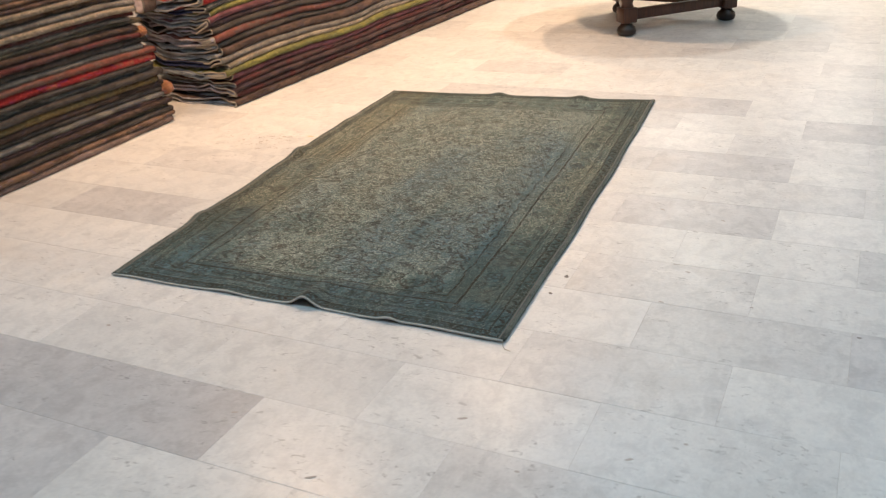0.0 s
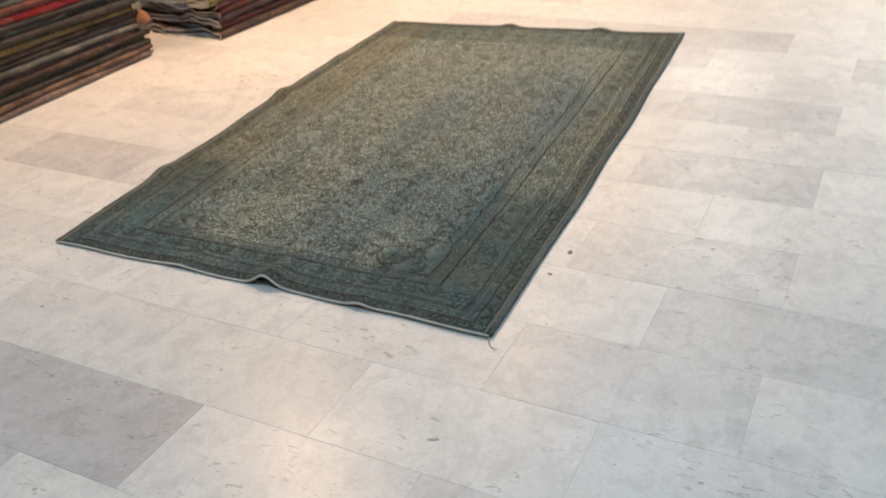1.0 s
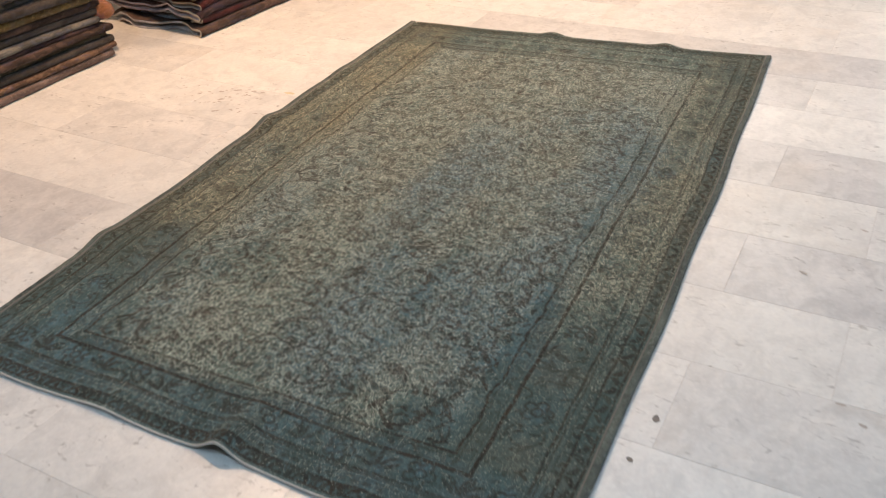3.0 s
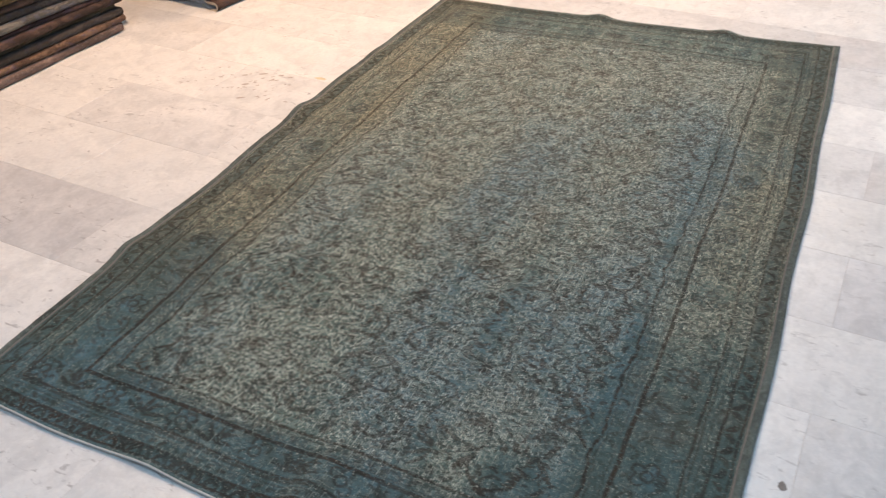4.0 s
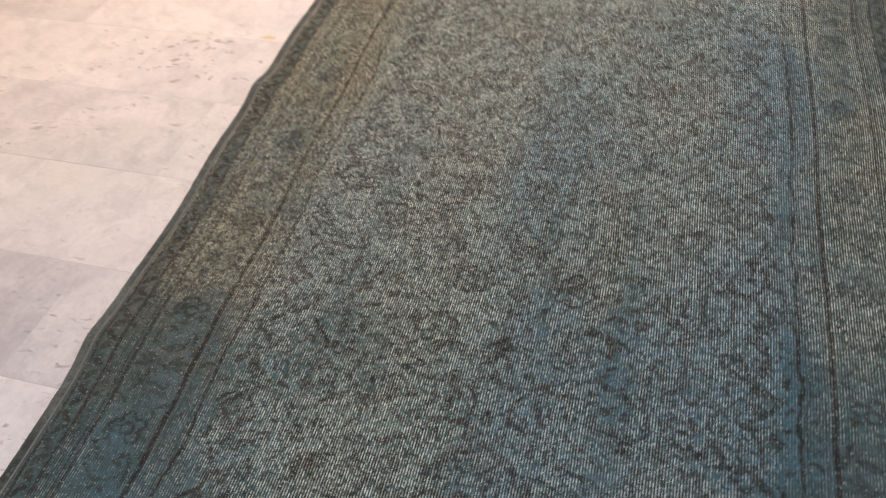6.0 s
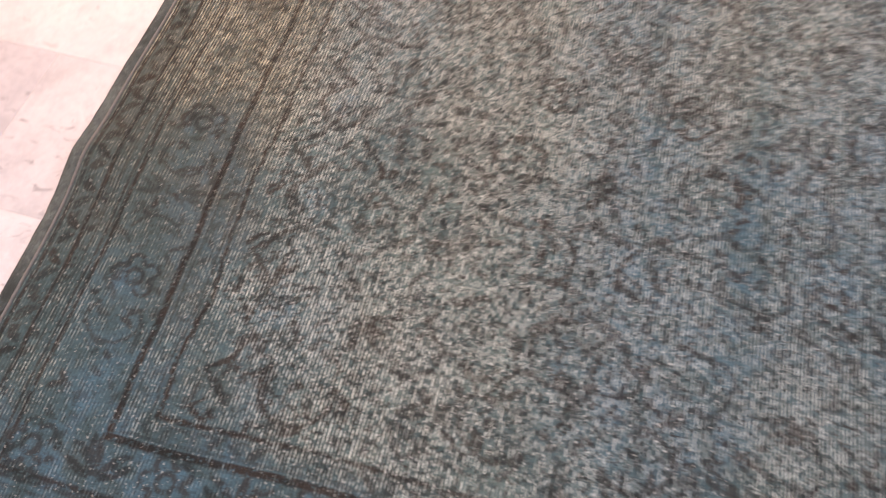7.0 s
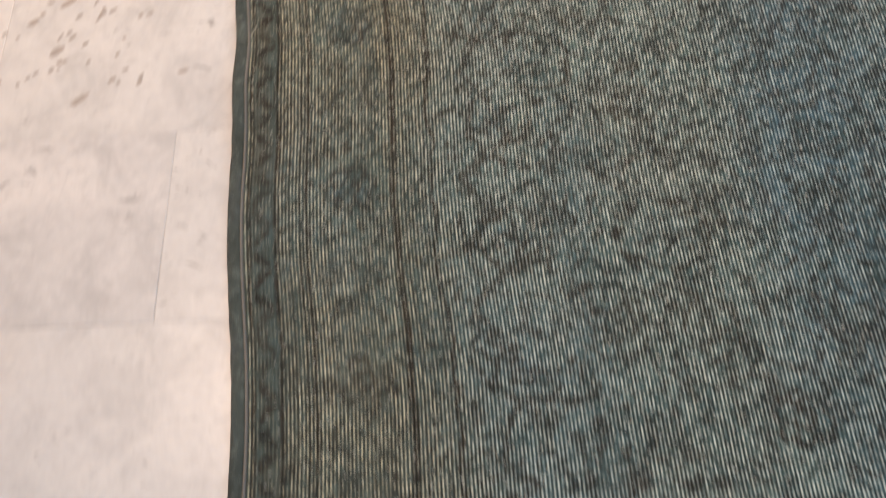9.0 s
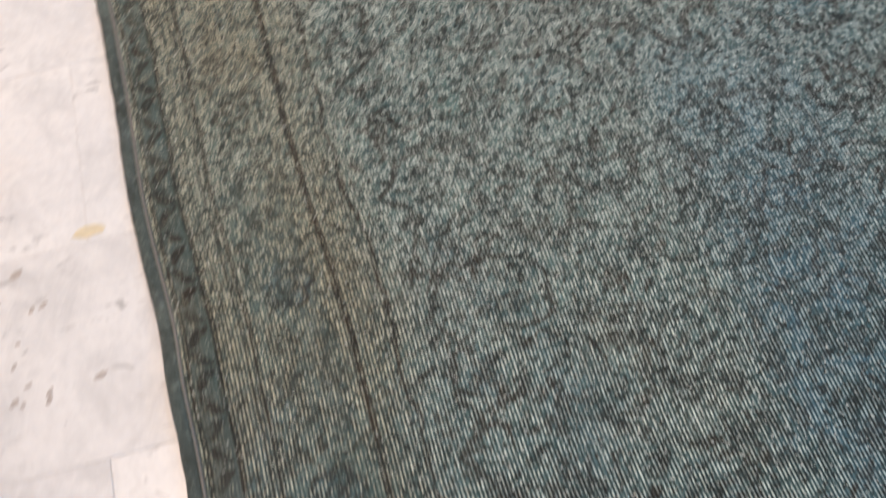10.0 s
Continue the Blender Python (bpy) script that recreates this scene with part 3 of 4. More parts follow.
    for k in range(9):
        w = 0.29 + 0.192 * k
        ink.hook(0.315, w, 0.070, 40, 30, 0.011, 0.9)
        ink.hook(0.318, w - 0.004, 0.055, -38, -30, 0.010, 0.85)
        pile.disc(0.335, w, 0.07, 0.9)
        vine(0.375, w + 0.096, 0.045, 100, 1, 0.9)
    for r in range(15):
        for c in range(3):
            s = 0.475 + c * 0.127 + (0.03 if r % 2 else -0.03) + rng.uniform(-0.02, 0.02)
            w = N + (r + 0.5) * (RL - N - G) / 15 + rng.uniform(-0.02, 0.02)
            p, kind, a = rng.uniform(0.75, 1.0), rng.random(), rng.uniform(0, 360)
            if kind < 0.13:
                flower(s, w, rng.uniform(0.028, 0.042), p)
            elif kind < 0.75:
                vine(s, w, rng.uniform(0.040, 0.060), a, rng.choice((-1, 1)), p)
            else:
                spray(s, w, a, 4, 0.05, p)
    for k in range(1250):
        s, w, a = rng.uniform(F, half + 0.02), rng.uniform(N, RL - G), rng.uniform(0, 360)
        if k % 3 == 0:
            ink.hook(s, w, rng.uniform(0.02, 0.045), a, rng.uniform(-90, 90), rng.uniform(0.004, 0.008), rng.uniform(0.6, 1.0))
        else:
            ink.blob(s, w, rng.uniform(0.010, 0.024), a, rng.uniform(0.005, 0.010), rng.uniform(0.6, 1.0))
    for k in range(260):
        s, w = rng.uniform(0.11, 0.215), rng.uniform(0.09, RL - 0.11)
        ink.blob(s, w, rng.uniform(0.008, 0.022), rng.uniform(0, 360), 0.007, rng.uniform(0.4, 0.85))
    for m in (ink, pile, dye):
        np.maximum(m.mask, m.mask[:, ::-1], out=m.mask)
    # scattered scraps that follow no drawing
    for k in range(1000):
        s, w = rng.uniform(F, RW - F), rng.uniform(N, RL - G)
        ink.blob(s, w, rng.uniform(0.006, 0.020), rng.uniform(0, 360), rng.uniform(0.004, 0.009), rng.uniform(0.4, 0.95))
    # hand-knotted drawing: everything drifts a few knots
    s, w = np.meshgrid(np.linspace(0, RW, ns), np.linspace(0, RL, nw))
    inner = np.clip((np.minimum(np.minimum(s, RW - s), np.minimum(w, RL - w)) - 0.22) / 0.1, 0.10, 1)
    di = np.rint((smooth_noise(s, w, 22, 22, 61) - 0.5) * 13 * inner).astype(int)
    dj = np.rint((smooth_noise(s, w, 22, 22, 62) - 0.5) * 13 * inner).astype(int)
    jj, ii = np.meshgrid(np.arange(nw), np.arange(ns), indexing="ij")
    at = (np.clip(jj + dj, 0, nw - 1), np.clip(ii + di, 0, ns - 1))
    return ink.mask[at], pile.mask[at], dye.mask[at]


def rug_material():
    """Overdyed wool worn to its foundation: pale ribs of warp, scraps of teal and blue pile, dark outlines."""
    k = Net("overdyed_wool")
    uvn = k.n.new("ShaderNodeUVMap")
    uvn.uv_map = "cloth"
    uv = uvn.outputs[0]

    def layer(name):
        att = k.n.new("ShaderNodeAttribute")
        att.attribute_name = name
        sep = k.n.new("ShaderNodeSeparateColor")
        k.put(sep.inputs[0], att.outputs["Color"])
        return sep.outputs[0], sep.outputs[1], sep.outputs[2], att.outputs["Alpha"]

    inkm, wear, blue, tan = layer("ornament")
    pilem, dyem, _, _ = layer("pile")
    grit = k.noise(uv, 330, 3, 0.65)
    speck = k.noise(k.mapping(uv, (1.0, 1.35, 1)), 150, 4, 0.66, 0.5)
    patchy = k.noise(k.mapping(uv, (1.25, 0.85, 1), (3.1, 1.7, 0)), 78, 4, 0.62, 0.5)
    clump = k.noise(k.mapping(uv, (1.2, 1.0, 1), (7.7, 0.4, 0)), 112, 3, 0.6, 0.4)
    streak = k.noise(k.mapping(uv, (24, 1.1, 1)), 2.0, 6, 0.68)
    weft = k.noise(k.mapping(uv, (2.0, 34, 1)), 2.0, 4, 0.6)
    blot = k.noise(uv, 21, 4, 0.6, 0.6)
    large = k.noise(uv, 6, 4, 0.6, 0.4)
    teal, deep, sky = (0.152, 0.220, 0.194), (0.058, 0.094, 0.090), (0.086, 0.165, 0.210)
    cream, sand, dark, rusty = (0.76, 0.80, 0.67), (0.61, 0.54, 0.31), (0.020, 0.019, 0.016), (0.040, 0.029, 0.020)
    # how much pile survives here
    held = k.math("ADD", k.math("MULTIPLY", pilem, 0.50), k.math("MULTIPLY", k.math("SUBTRACT", patchy, 0.5), 7.0))
    held = k.math("ADD", held, k.math("MULTIPLY", k.math("SUBTRACT", 0.5, streak), 2.2))
    held = k.math("ADD", held, k.math("MULTIPLY", k.math("SUBTRACT", 0.50, wear), 1.7), True)
    # dye on the wool
    c = k.mix(k.ramp(blot, (0.36, 0.0), (0.62, 1.0)), deep, teal)
    c = k.mix(k.math("MULTIPLY", k.ramp(wear, (0.10, 1.0), (0.42, 0.0)), 0.75), c, (0.056, 0.094, 0.095))
    c = k.mix(k.math("MULTIPLY", k.ramp(large, (0.48, 0.0), (0.66, 1.0)), 0.35), c, (0.165, 0.150, 0.110))
    c = k.mix(k.math("MULTIPLY", tan, 0.5), c, (0.150, 0.125, 0.080))
    c = k.mix(k.math("MULTIPLY", k.math("MAXIMUM", blue, k.math("MULTIPLY", dyem, k.ramp(blue, (0.0, 0.35), (0.4, 1.0)))), k.ramp(blot, (0.40, 0.15), (0.56, 0.85))), c, sky)
    c = k.mix(k.math("MULTIPLY", k.ramp(streak, (0.40, 1.0), (0.55, 0.0)), 0.40), c, deep)
    c = k.mix(k.math("MULTIPLY", k.ramp(weft, (0.38, 1.0), (0.52, 0.0)), 0.30), c, deep)
    # old dark outlines and tufts
    bite = k.ramp(k.noise(uv, 85, 5, 0.78), (0.38, 0.08), (0.47, 1.0))
    tuft = k.ramp(k.noise(k.mapping(uv, (1.0, 1.2, 1), (5.3, 2.9, 0)), 88, 4, 0.66, 0.9), (0.545, 0.0), (0.585, 1.0))
    line = k.math("MAXIMUM", k.math("MULTIPLY", inkm, bite), k.math("MULTIPLY", tuft, k.ramp(wear, (0.12, 0.22), (0.45, 0.82))))
    c = k.mix(k.math("MULTIPLY", line, 0.95), c, k.mix(k.ramp(blot, (0.42, 0.0), (0.58, 1.0)), dark, rusty))
    # single knots
    sx = k.n.new("ShaderNodeSeparateXYZ")
    k.put(sx.inputs[0], uv)
    across = k.math("ADD", sx.outputs[0], k.math("MULTIPLY", k.noise(uv, 5, 2), 0.006))
    thread_no = k.math("FLOOR", k.math("DIVIDE", across, RIB))

    def per_thread(step, seed):
        comb = k.n.new("ShaderNodeCombineXYZ")
        k.put(comb.inputs[0], k.math("MULTIPLY", thread_no, 0.83))
        k.put(comb.inputs[1], k.math("DIVIDE", sx.outputs[1], step))
        comb.inputs[2].default_value = seed
        return k.noise(comb.outputs[0], 1.0, 3, 0.6)

    knot = per_thread(0.006, 2.0)
    c = k.mix(k.math("MULTIPLY", k.ramp(knot, (0.50, 0.0), (0.68, 1.0)), 0.45), c, dark)
    # foundation threads: bright where the pile is gone, darkened between the ribs
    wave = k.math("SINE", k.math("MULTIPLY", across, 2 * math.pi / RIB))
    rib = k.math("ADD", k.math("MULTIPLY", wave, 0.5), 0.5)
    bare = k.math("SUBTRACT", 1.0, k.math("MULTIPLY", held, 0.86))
    # groove shade between bare ribs, painted into the colour
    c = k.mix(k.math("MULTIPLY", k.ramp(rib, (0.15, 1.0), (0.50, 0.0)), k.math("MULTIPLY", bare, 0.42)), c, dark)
    lit = k.math("MULTIPLY", k.ramp(rib, (0.41, 0.0), (0.80, 1.0)), bare)
    lit = k.math("MULTIPLY", lit, k.ramp(per_thread(0.022, 7.0), (0.34, 0.35), (0.58, 1.0)))
    lit = k.math("MULTIPLY", lit, k.math("SUBTRACT", 1.0, k.math("MULTIPLY", line, 0.70)))
    lit = k.math("MULTIPLY", lit, k.ramp(clump, (0.43, 0.10), (0.52, 1.0)))
    lit = k.math("MULTIPLY", lit, k.ramp(wear, (0.05, 0.30), (0.50, 1.0)))
    yarn = k.mix(k.math("MULTIPLY", tan, 0.9), k.mix(k.math("MULTIPLY", blue, 0.55), cream, (0.42, 0.52, 0.53)), sand)
    c = k.mix(k.math("MULTIPLY", lit, 1.0), c, yarn)
    c = k.mix(k.math("MULTIPLY", k.ramp(grit, (0.38, 0.0), (0.70, 1.0)), 0.28), c, (0.022, 0.030, 0.030))
    # stray pale knots
    fleck = k.ramp(k.noise(uv, 190, 1, 0.5), (0.66, 0.0), (0.72, 1.0))
    c = k.mix(k.math("MULTIPLY", fleck, k.math("ADD", k.math("MULTIPLY", wear, 0.5), 0.3)), c, (0.66, 0.67, 0.58))
    high = k.math("ADD", k.math("MULTIPLY", k.math("MULTIPLY", rib, bare), 0.7), k.math("ADD", k.math("MULTIPLY", grit, 0.5), k.math("MULTIPLY", speck, 0.5)))
    k.bump(k.math("ADD", high, k.math("MULTIPLY", held, 0.7)), 0.6, 0.0022)
    k.out.inputs["Sheen Weight"].default_value = 0.03
    return k.finish(c, 0.92, 0.0, 0.12)


RIB = 0.0049
THICK = 0.007
RUG_WOOL = rug_material()
BINDING = folded_wool("teal_binding", (0.135, 0.158, 0.140), (0.095, 0.118, 0.108), 0.5)
HEM = plain("hem_cotton", (0.50, 0.50, 0.47), 0.95, grain=200, depth=0.001, spec=0.1)


CORD = plain("edge_cotton", (0.215, 0.205, 0.180), 0.95, grain=220, depth=0.001, spec=0.1)


def rug():
    root = new("rug")
    ns, nw = 601, 1001
    u, v = np.meshgrid(np.linspace(0, 1, ns), np.linspace(0, 1, nw))
    inset = 0.012
    x, y = rug_point(inset / RW + u * (1 - 2 * inset / RW), v)
    z = rug_height(u, v) + THICK + 0.001
    s, w = u * RW, v * RL
    ink, pile, dye = rug_masks(ns, nw)
    # wear: palest along the middle, in long streaks; blue dye pools on one side and at the near end
    field = np.clip((np.minimum(np.minimum(s, RW - s), np.minimum(w, RL - w)) - 0.20) / 0.10, 0, 1)
    streaks = smooth_noise(s, w, 13, 0.9, 5)
    pool = lambda cs, cw, rs, rw: np.exp(-((s - cs) / rs) ** 2 - ((w - cw) / rw) ** 2)
    wear = 0.32 + 0.25 * np.exp(-((s - 0.80) / 0.42) ** 2) + 0.16 * np.exp(-((s - 0.60) / 0.17) ** 2)
    for cs, cw, rs, rw, a in ((0.50, 1.35, 0.16, 0.34, 0.26), (0.47, 2.18, 0.13, 0.24, 0.40), (0.55, 0.95, 0.16, 0.20, 0.30), (0.62, 0.40, 0.20, 0.13, 0.38), (1.10, 0.46, 0.16, 0.16, 0.24),
                              (0.854, 1.90, 0.035, 0.55, 0.40), (1.12, 2.22, 0.17, 0.16, 0.35), (0.98, 1.25, 0.16, 0.28, 0.36), (0.75, 1.75, 0.12, 0.3, 0.2), (0.72, 0.64, 0.42, 0.09, -0.12), (1.18, 1.15, 0.20, 0.40, 0.30), (1.45, 0.30, 0.25, 0.35, -0.55), (0.52, 1.75, 0.15, 0.40, 0.42), (1.30, 1.3, 0.06, 0.5, -0.15)):
        wear = wear + 0.62 * a * pool(cs, cw, rs * 1.25, rw * 1.3)
    wear = wear + 1.15 * (streaks - 0.5) + 0.35 * (smooth_noise(s, w, 2, 8, 31) - 0.5) + 0.35 * (smooth_noise(s, w, 12, 12, 33) - 0.5)
    wear = np.clip(wear - 0.08 * np.clip((s - 1.2) / 0.25, 0, 1), 0, 1) * (0.93 + 0.07 * field)
    wear = wear + 0.13 * np.clip((w - 1.0) / 0.5, 0, 1) * np.clip((s - 0.30) / 0.12, 0, 1) * np.clip((1.25 - s) / 0.15, 0, 1) - 0.13 * np.clip((0.74 - w) / 0.10, 0, 1) * np.clip((0.55 - s) / 0.25, 0, 1)
    left = np.clip((0.30 - s) / 0.06, 0, 1)
    wear = wear + 0.12 * np.clip((s - 1.28) / 0.06, 0, 1) * np.clip((w - 0.6) / 0.3, 0, 1)
    wear = wear + 0.26 * left * np.clip((w - 0.55) / 0.35, 0, 1)
    wear = np.clip(wear - 0.26 * np.clip((0.78 - w) / 0.16, 0, 1) * np.clip((0.42 - s) / 0.2, 0, 1), 0, 1)
    blue = 1.9 * (smooth_noise(s, w, 5, 2.5, 9) - 0.54)
    for cs, cw in ((1.29, 1.45), (0.915, 0.275), (0.21, 0.13), (1.25, 0.64), (1.02, 1.83), (0.80, 1.20), (0.83, 0.59), (1.27, 0.95), (1.26, 1.75), (0.90, 1.50), (0.74, 1.20), (1.31, 1.57), (1.04, 0.62)):
        blue = blue + 0.80 * pool(cs, cw, 0.11, 0.22)
    blue = np.clip(blue, 0, 1)
    blue = np.clip(blue + 0.55 * np.clip((0.21 - w) / 0.05, 0, 1) + 0.10 * np.clip((0.25 - s) / 0.05, 0, 1) * np.clip((0.7 - w) / 0.3, 0, 1), 0, 1)
    wear = wear * (1 - 0.7 * np.clip((0.20 - w) / 0.04, 0, 1))
    wear = wear * (1 - 0.62 * np.clip((w - 2.34) / 0.05, 0, 1))
    rim_d = np.minimum(np.minimum(s, RW - s), np.minimum(w * 1.4, (RL - w) * 1.05))
    wear = np.where((rim_d > 0.019) & (rim_d < 0.053), 0.25 * wear, wear)
    ink *= np.clip(0.62 + 0.8 * smooth_noise(s, w, 7, 7, 12), 0.45, 1.0)
    tan = np.clip(np.clip((0.32 - s) / 0.08, 0, 1) * np.clip((w - 0.30) / 0.45, 0, 1) * 0.85 + 0.6 * np.clip((s - 1.30) / 0.12, 0, 1) * np.clip((w - 0.7) / 0.4, 0, 1), 0, 1) * (0.35 + 0.9 * smooth_noise(s, w, 8, 4, 3))
    tan = np.clip(tan, 0, 1)
    co = np.stack([x, y, z], -1).reshape(-1, 3)
    idx = np.arange(ns * nw).reshape(nw, ns)
    quads = np.stack([idx[:-1, :-1], idx[:-1, 1:], idx[1:, 1:], idx[1:, :-1]], -1).reshape(-1, 4)
    # a skirt down to the floor side closes the cloth's thickness
    rim = np.concatenate([idx[0, :], idx[1:, -1], idx[-1, -2::-1], idx[-2:0:-1, 0]])
    low = co[rim] - np.array([0, 0, THICK])
    base = len(co)
    co = np.concatenate([co, low])
    m = len(rim)
    k = np.arange(m)
    skirt = np.stack([rim[k], base + k, base + (k + 1) % m, rim[(k + 1) % m]], -1)
    faces = np.concatenate([quads, skirt])
    me = bpy.data.meshes.new("cloth")
    me.vertices.add(len(co))
    me.vertices.foreach_set("co", co.astype(np.float32).ravel())
    me.loops.add(faces.size)
    me.loops.foreach_set("vertex_index", faces.astype(np.int32).ravel())
    me.polygons.add(len(faces))
    me.polygons.foreach_set("loop_start", np.arange(0, faces.size, 4, dtype=np.int32))
    me.polygons.foreach_set("use_smooth", np.ones(len(faces), bool))
    me.update(calc_edges=True)
    me.validate()
    uvs = np.concatenate([np.stack([s, w], -1).reshape(-1, 2), np.stack([s, w], -1).reshape(-1, 2)[rim]])
    layer = me.uv_layers.new(name="cloth")
    layer.data.foreach_set("uv", uvs[faces.ravel()].astype(np.float32).ravel())
    rgba = np.stack([ink, wear, blue, tan], -1).reshape(-1, 4)
    rgba = np.concatenate([rgba, rgba[rim]])
    attr = me.color_attributes.new("ornament", "FLOAT_COLOR", "POINT")
    attr.data.foreach_set("color", rgba.astype(np.float32).ravel())
    pda = np.stack([pile, dye, np.zeros_like(pile), np.ones_like(pile)], -1).reshape(-1, 4)
    second = me.color_attributes.new("pile", "FLOAT_COLOR", "POINT")
    second.data.foreach_set("color", np.concatenate([pda, pda[rim]]).astype(np.float32).ravel())
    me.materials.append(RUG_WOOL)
    cloth = new("cloth", me)
    cloth.parent = root

    def cord(name, us, vs, width, height, mat, label, lift=0.0):
        """A rounded edging that follows the cloth's rim."""
        bm = bmesh.new()
        px, py = rug_point(us, vs)
        pz = rug_height(us, vs) + lift
        n = len(us)
        rings = []
        for i in range(n):
            a, b = max(i - 1, 0), min(i + 1, n - 1)
            d = Vector((px[b] - px[a], py[b] - py[a], 0)).normalized()
            side = Vector((d.y, -d.x, 0))
            ring = []
            for q in range(8):
                an = 2 * math.pi * q / 8 + math.pi / 8
                j = 1 + 0.12 * noise.noise((i * 0.35, q * 0.7, len(name)))
                ring.append(bm.verts.new(Vector((px[i], py[i], pz[i] + 0.001 + height / 2)) + side * math.cos(an) * width / 2 * j + Vector((0, 0, math.sin(an) * height / 2 * j))))
            rings.append(ring)
        for a, b in zip(rings, rings[1:]):
            for q in range(8):
                bm.faces.new((a[q], a[(q + 1) % 8], b[(q + 1) % 8], b[q]))
        bm.faces.new(rings[0])
        bm.faces.new(list(reversed(rings[-1])))
        bmesh.ops.recalc_face_normals(bm, faces=bm.faces)
        part(name, bm, mat, root, label)

    line = np.linspace(0, 1, 260)
    for uu in (0.006, 0.994):
        cord("side_binding", np.full(260, uu), line, 0.022, THICK + 0.003, BINDING, "grey-teal overcast side binding")
    for uu in (0.0125, 0.9875):
        cord("edge_cord", np.full(260, uu), line, 0.005, THICK + 0.004, CORD, "thin pale cord along the binding")
    cross = np.linspace(0.004, 0.996, 200)
    for vv in (-0.0005, 1.0005):
        cord("end_hem", cross, np.full(200, vv), 0.006, THICK + 0.001, HEM, "pale cotton end hem")
    bm = bmesh.new()
    strand = [Vector((-0.372, -0.715, 0.006)), Vector((-0.362, -0.735, 0.0025)), Vector((-0.350, -0.748, 0.002)), Vector((-0.332, -0.752, 0.002))]
    rings = []
    for i, p in enumerate(strand):
        d = (strand[min(i + 1, 3)] - strand[max(i - 1, 0)]).normalized()
        side = d.cross(Vector((0, 0, 1))).normalized()
        rings.append([bm.verts.new(p + side * 0.0012 * math.cos(a) + Vector((0, 0, 0.0012 * math.sin(a)))) for a in (0, 1.57, 3.14, 4.71)])
    for a, c in zip(rings, rings[1:]):
        for q in range(4):
            bm.faces.new((a[q], a[(q + 1) % 4], c[(q + 1) % 4], c[q]))
    part("loose_thread", bm, COTTON, root, "loose brown thread at a corner")
    tagged(root, "worn overdyed teal and grey-green patterned wool rug on the marble", "rug")


rug()

# ---- floor slabs, last ----
P = 0.305
TILE_TONE = {(-6, -4): 3, (-6, -3): 2, (-6, -2): 0, (-5, -4): 3, (-5, -3): 3, (-5, -2): 0, (-5, -1): 1, (-4, -4): 0, (-4, -3): 0, (-4, -2): 0, (-4, -1): 0, (-4, 0): 0,
             (-3, -5): 0, (-3, -4): 0, (-3, -3): 0, (-3, -2): 0, (-3, -1): 1, (-3, 0): 0, (-2, -5): 0, (-2, -4): 0, (-2, -1): 0, (-2, 0): 1, (-2, 1): 2,
             (-1, -5): 2, (-1, -4): 1, (-1, -1): 1, (-1, 0): 0, (0, -5): 0, (0, -4): 0, (0, -1): 0, (0, 0): 0, (1, -5): 1, (1, -4): 0, (1, -1): 2, (1, 0): 0,
             (2, -5): 0, (2, -4): 0, (2, -1): 0, (2, 0): 1, (3, -5): 0, (3, -1): 2, (3, 0): 0, (4, -1): 0, (4, 0): 1, (5, -1): 0, (5, 0): 2, (6, -1): 2, (6, 0): 0,
             (7, -1): 0, (7, 0): 1, (8, 0): 0, (9, 0): 1, (10, -1): 1, (12, 0): 1}


def slab_coords(x0, x1, y0, y1, z):
    c, g = 0.0009, 0.0004
    x0, x1, y0, y1 = x0 + g, x1 - g, y0 + g, y1 - g
    v = [(x0, y0, z - 0.009), (x1, y0, z - 0.009), (x1, y1, z - 0.009), (x0, y1, z - 0.009),
         (x0, y0, z - c * 0.6), (x1, y0, z - c * 0.6), (x1, y1, z - c * 0.6), (x0, y1, z - c * 0.6),
         (x0 + c, y0 + c, z), (x1 - c, y0 + c, z), (x1 - c, y1 - c, z), (x0 + c, y1 - c, z)]
    f = [(8, 9, 10, 11)] + [(a, (a + 1) % 4, 4 + (a + 1) % 4, 4 + a) for a in range(4)] + [(4 + a, 4 + (a + 1) % 4, 8 + (a + 1) % 4, 8 + a) for a in range(4)]
    return v, f


shared = []
for i, m in enumerate(MARBLE):
    v, f = slab_coords(0, 2 * P, 0, P, 0.0)
    me = bpy.data.meshes.new("slab")
    me.from_pydata(v, [], f)
    me.materials.append(m)
    shared.append(me)
rng = random.Random(77)
far = ([], [], [], [])
count = 0
for r in range(int(Y0 / P) - 1, int(Y1 / P) + 1):
    for j in range(int(X0 / (2 * P)) - 1, int(X1 / (2 * P)) + 1):
        x, y = (2 * j + (r & 1)) * P, r * P
        tone = TILE_TONE.get((r, j), rng.choice((0, 0, 0, 1, 1) if x > -2.2 and y < 1.5 else (0, 0, 0, 0, 1)))
        lift = rng.uniform(-0.0006, 0.0)
        if x < X0 + 0.01 or x + 2 * P > X1 - 0.01 or y < Y0 + 0.01 or y + P > Y1 - 0.01:
            continue
        if -3.3 < x < 1.7 and -1.9 < y < 4.6 and count < 300:
            ob = new("slab", shared[tone])
            ob.location = (x, y, lift)
            ob.parent = floor
            count += 1
        else:
            far[tone].append((x, y, lift))
verts, faces, mats = [], [], []
for tone in range(4):
    for x, y, lift in far[tone]:
        v, f = slab_coords(x, x + 2 * P, y, y + P, lift)
        b = len(verts)
        verts += v
        faces += [tuple(b + q for q in face) for face in f]
        mats += [tone] * len(f)
me = bpy.data.meshes.new("outer_slabs")
me.from_pydata(verts, [], faces)
for m in MARBLE_FAR:
    me.materials.append(m)
me.polygons.foreach_set("material_index", mats)
outer = new("outer_slabs", me)
outer.parent = floor
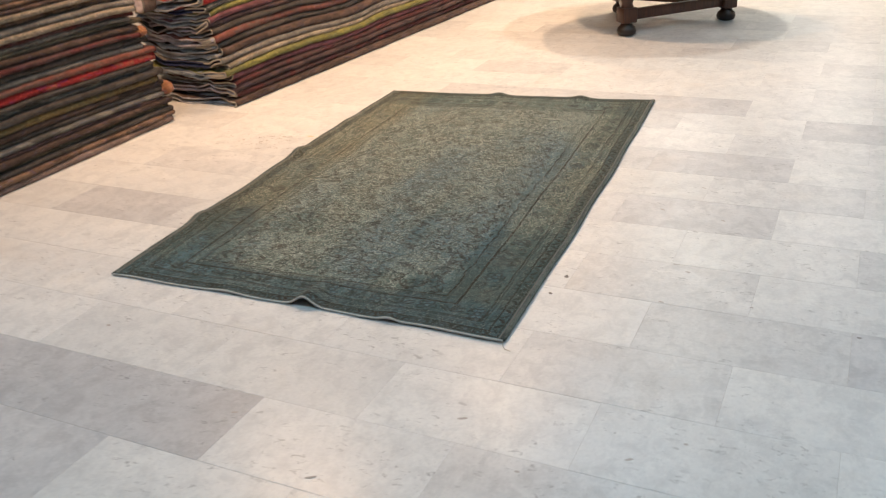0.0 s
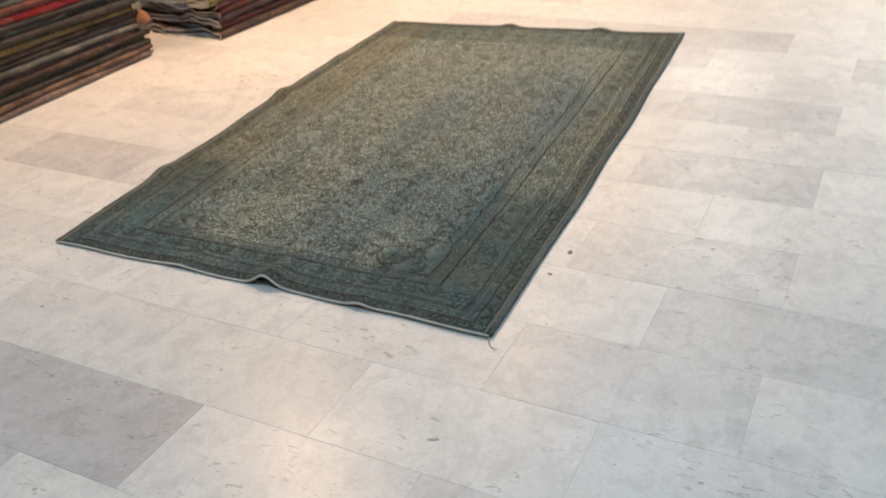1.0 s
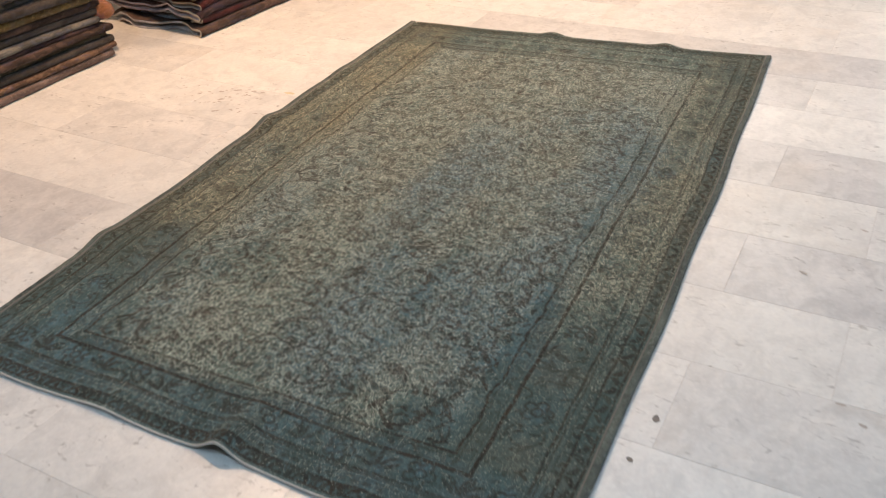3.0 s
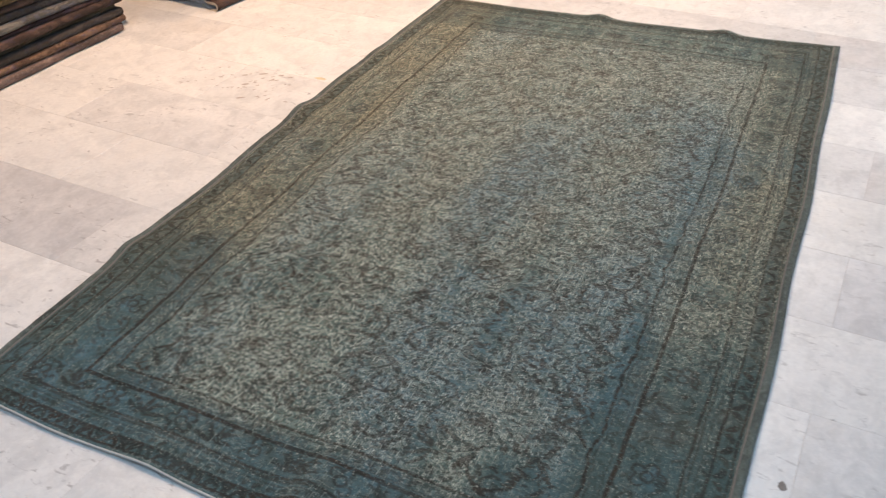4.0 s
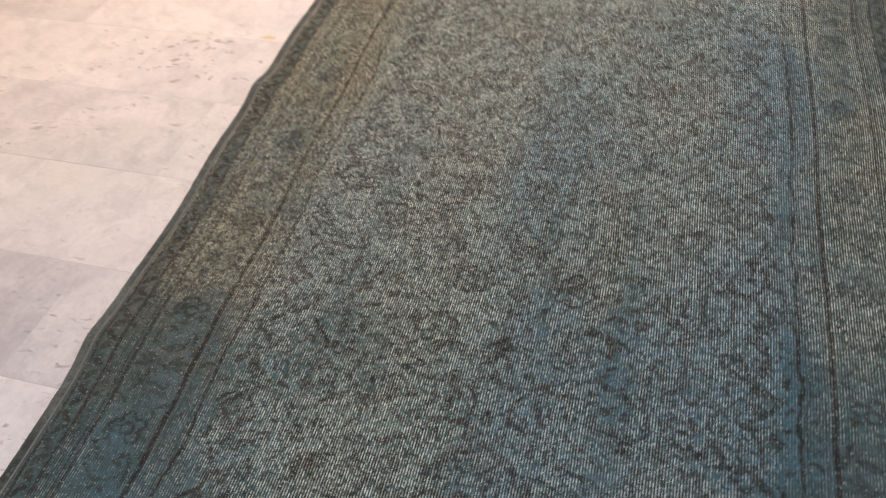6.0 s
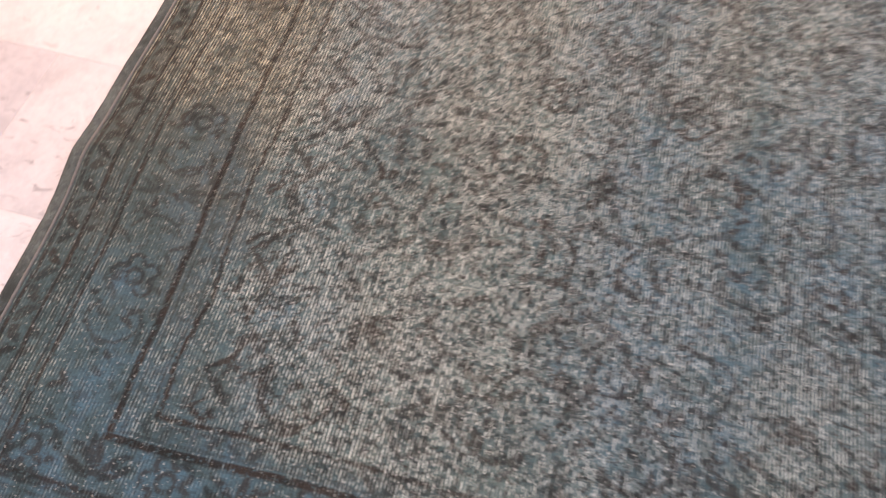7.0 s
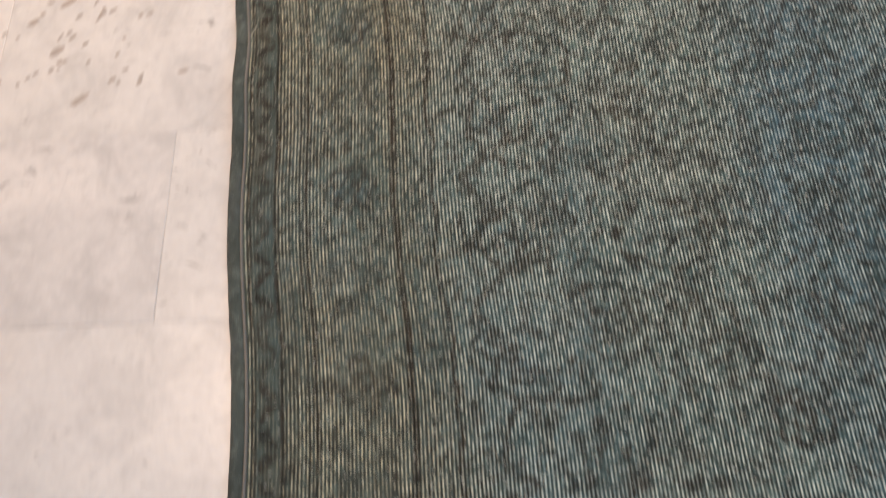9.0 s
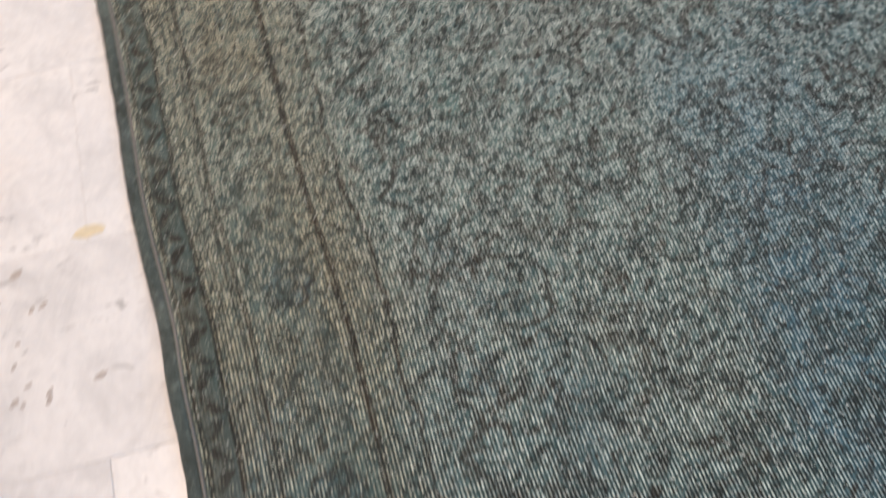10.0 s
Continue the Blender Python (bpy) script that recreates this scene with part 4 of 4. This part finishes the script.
tagged(outer, "further marble slabs of the same floor", kind="stuff")

# chips and stains in the slabs
CHIP_GREY = plain("chip_grey", (0.22, 0.20, 0.18), 0.8)
CHIP_FLECK = plain("marble_fleck", (0.45, 0.41, 0.37), 0.6)
CHIP_OCHRE = plain("chip_ochre", (0.68, 0.60, 0.40), 0.7)


def chip(x, y, rx, ry, turn, mat, seed):
    bm = bmesh.new()
    rc = random.Random(seed)
    ring = [bm.verts.new((math.cos(a) * rx * rc.uniform(0.7, 1.2), math.sin(a) * ry * rc.uniform(0.7, 1.2), 0.0)) for a in (2 * math.pi * i / 11 for i in range(11))]
    top = bm.verts.new((0, 0, 0.0006))
    for i in range(11):
        bm.faces.new((ring[i], ring[(i + 1) % 11], top))
    ob = part("chip", bm, mat, floor)
    ob.matrix_basis = pose(x, y, 0.0003, 0, 0, turn)


for n, (x, y, rx, ry, turn, mat) in enumerate(((-0.323, -0.218, 0.008, 0.012, 20, CHIP_GREY), (-0.336, -0.355, 0.006, 0.009, 60, CHIP_GREY), (0.63, -0.33, 0.007, 0.006, 0, CHIP_GREY),
                                               (-2.132, 0.930, 0.024, 0.010, 0, CHIP_OCHRE), (-1.678, -1.05, 0.009, 0.006, 0, CHIP_FLECK),
                                               (-0.33, -1.115, 0.017, 0.005, 25, CHIP_FLECK), (0.13, -1.129, 0.012, 0.005, 30, CHIP_FLECK), (0.251, -1.018, 0.007, 0.004, 0, CHIP_FLECK),
                                               (-0.951, -1.313, 0.010, 0.004, 20, CHIP_FLECK), (-0.592, -1.475, 0.016, 0.005, 30, CHIP_FLECK), (-0.115, -1.271, 0.008, 0.004, 10, CHIP_FLECK),
                                               (0.308, -0.243, 0.006, 0.005, 0, CHIP_FLECK), (0.018, -0.006, 0.012, 0.004, 0, CHIP_FLECK), (0.069, -0.054, 0.010, 0.005, -20, CHIP_FLECK),
                                               (0.028, -0.297, 0.012, 0.004, -15, CHIP_FLECK), (-0.019, 0.759, 0.012, 0.004, -20, CHIP_FLECK), (-0.135, 0.475, 0.014, 0.005, -25, CHIP_FLECK),
                                               (0.112, 0.431, 0.013, 0.005, -25, CHIP_FLECK), (-2.343, 0.874, 0.016, 0.007, 35, CHIP_FLECK), (-2.348, 0.775, 0.015, 0.007, 40, CHIP_FLECK),
                                               (-2.297, 0.678, 0.017, 0.006, 40, CHIP_FLECK), (-2.276, 0.890, 0.013, 0.006, 30, CHIP_FLECK), (-2.235, 0.892, 0.011, 0.006, 30, CHIP_FLECK),
                                               (-2.398, 0.838, 0.012, 0.006, 30, CHIP_FLECK), (-2.136, 0.720, 0.010, 0.004, 20, CHIP_FLECK))):
    chip(x, y, rx, ry, turn, mat, 50 + n)
# dark flecks in one slab beside the rug
rf = random.Random(23)
for n in range(46):
    d = rf.random() ** 1.3
    chip(-2.19 - 0.40 * d + rf.uniform(-0.03, 0.03), 0.80 - 0.02 * d + rf.uniform(-0.10, 0.09), rf.uniform(0.003, 0.009), rf.uniform(0.002, 0.0045), rf.uniform(15, 60), CHIP_FLECK, 90 + n)
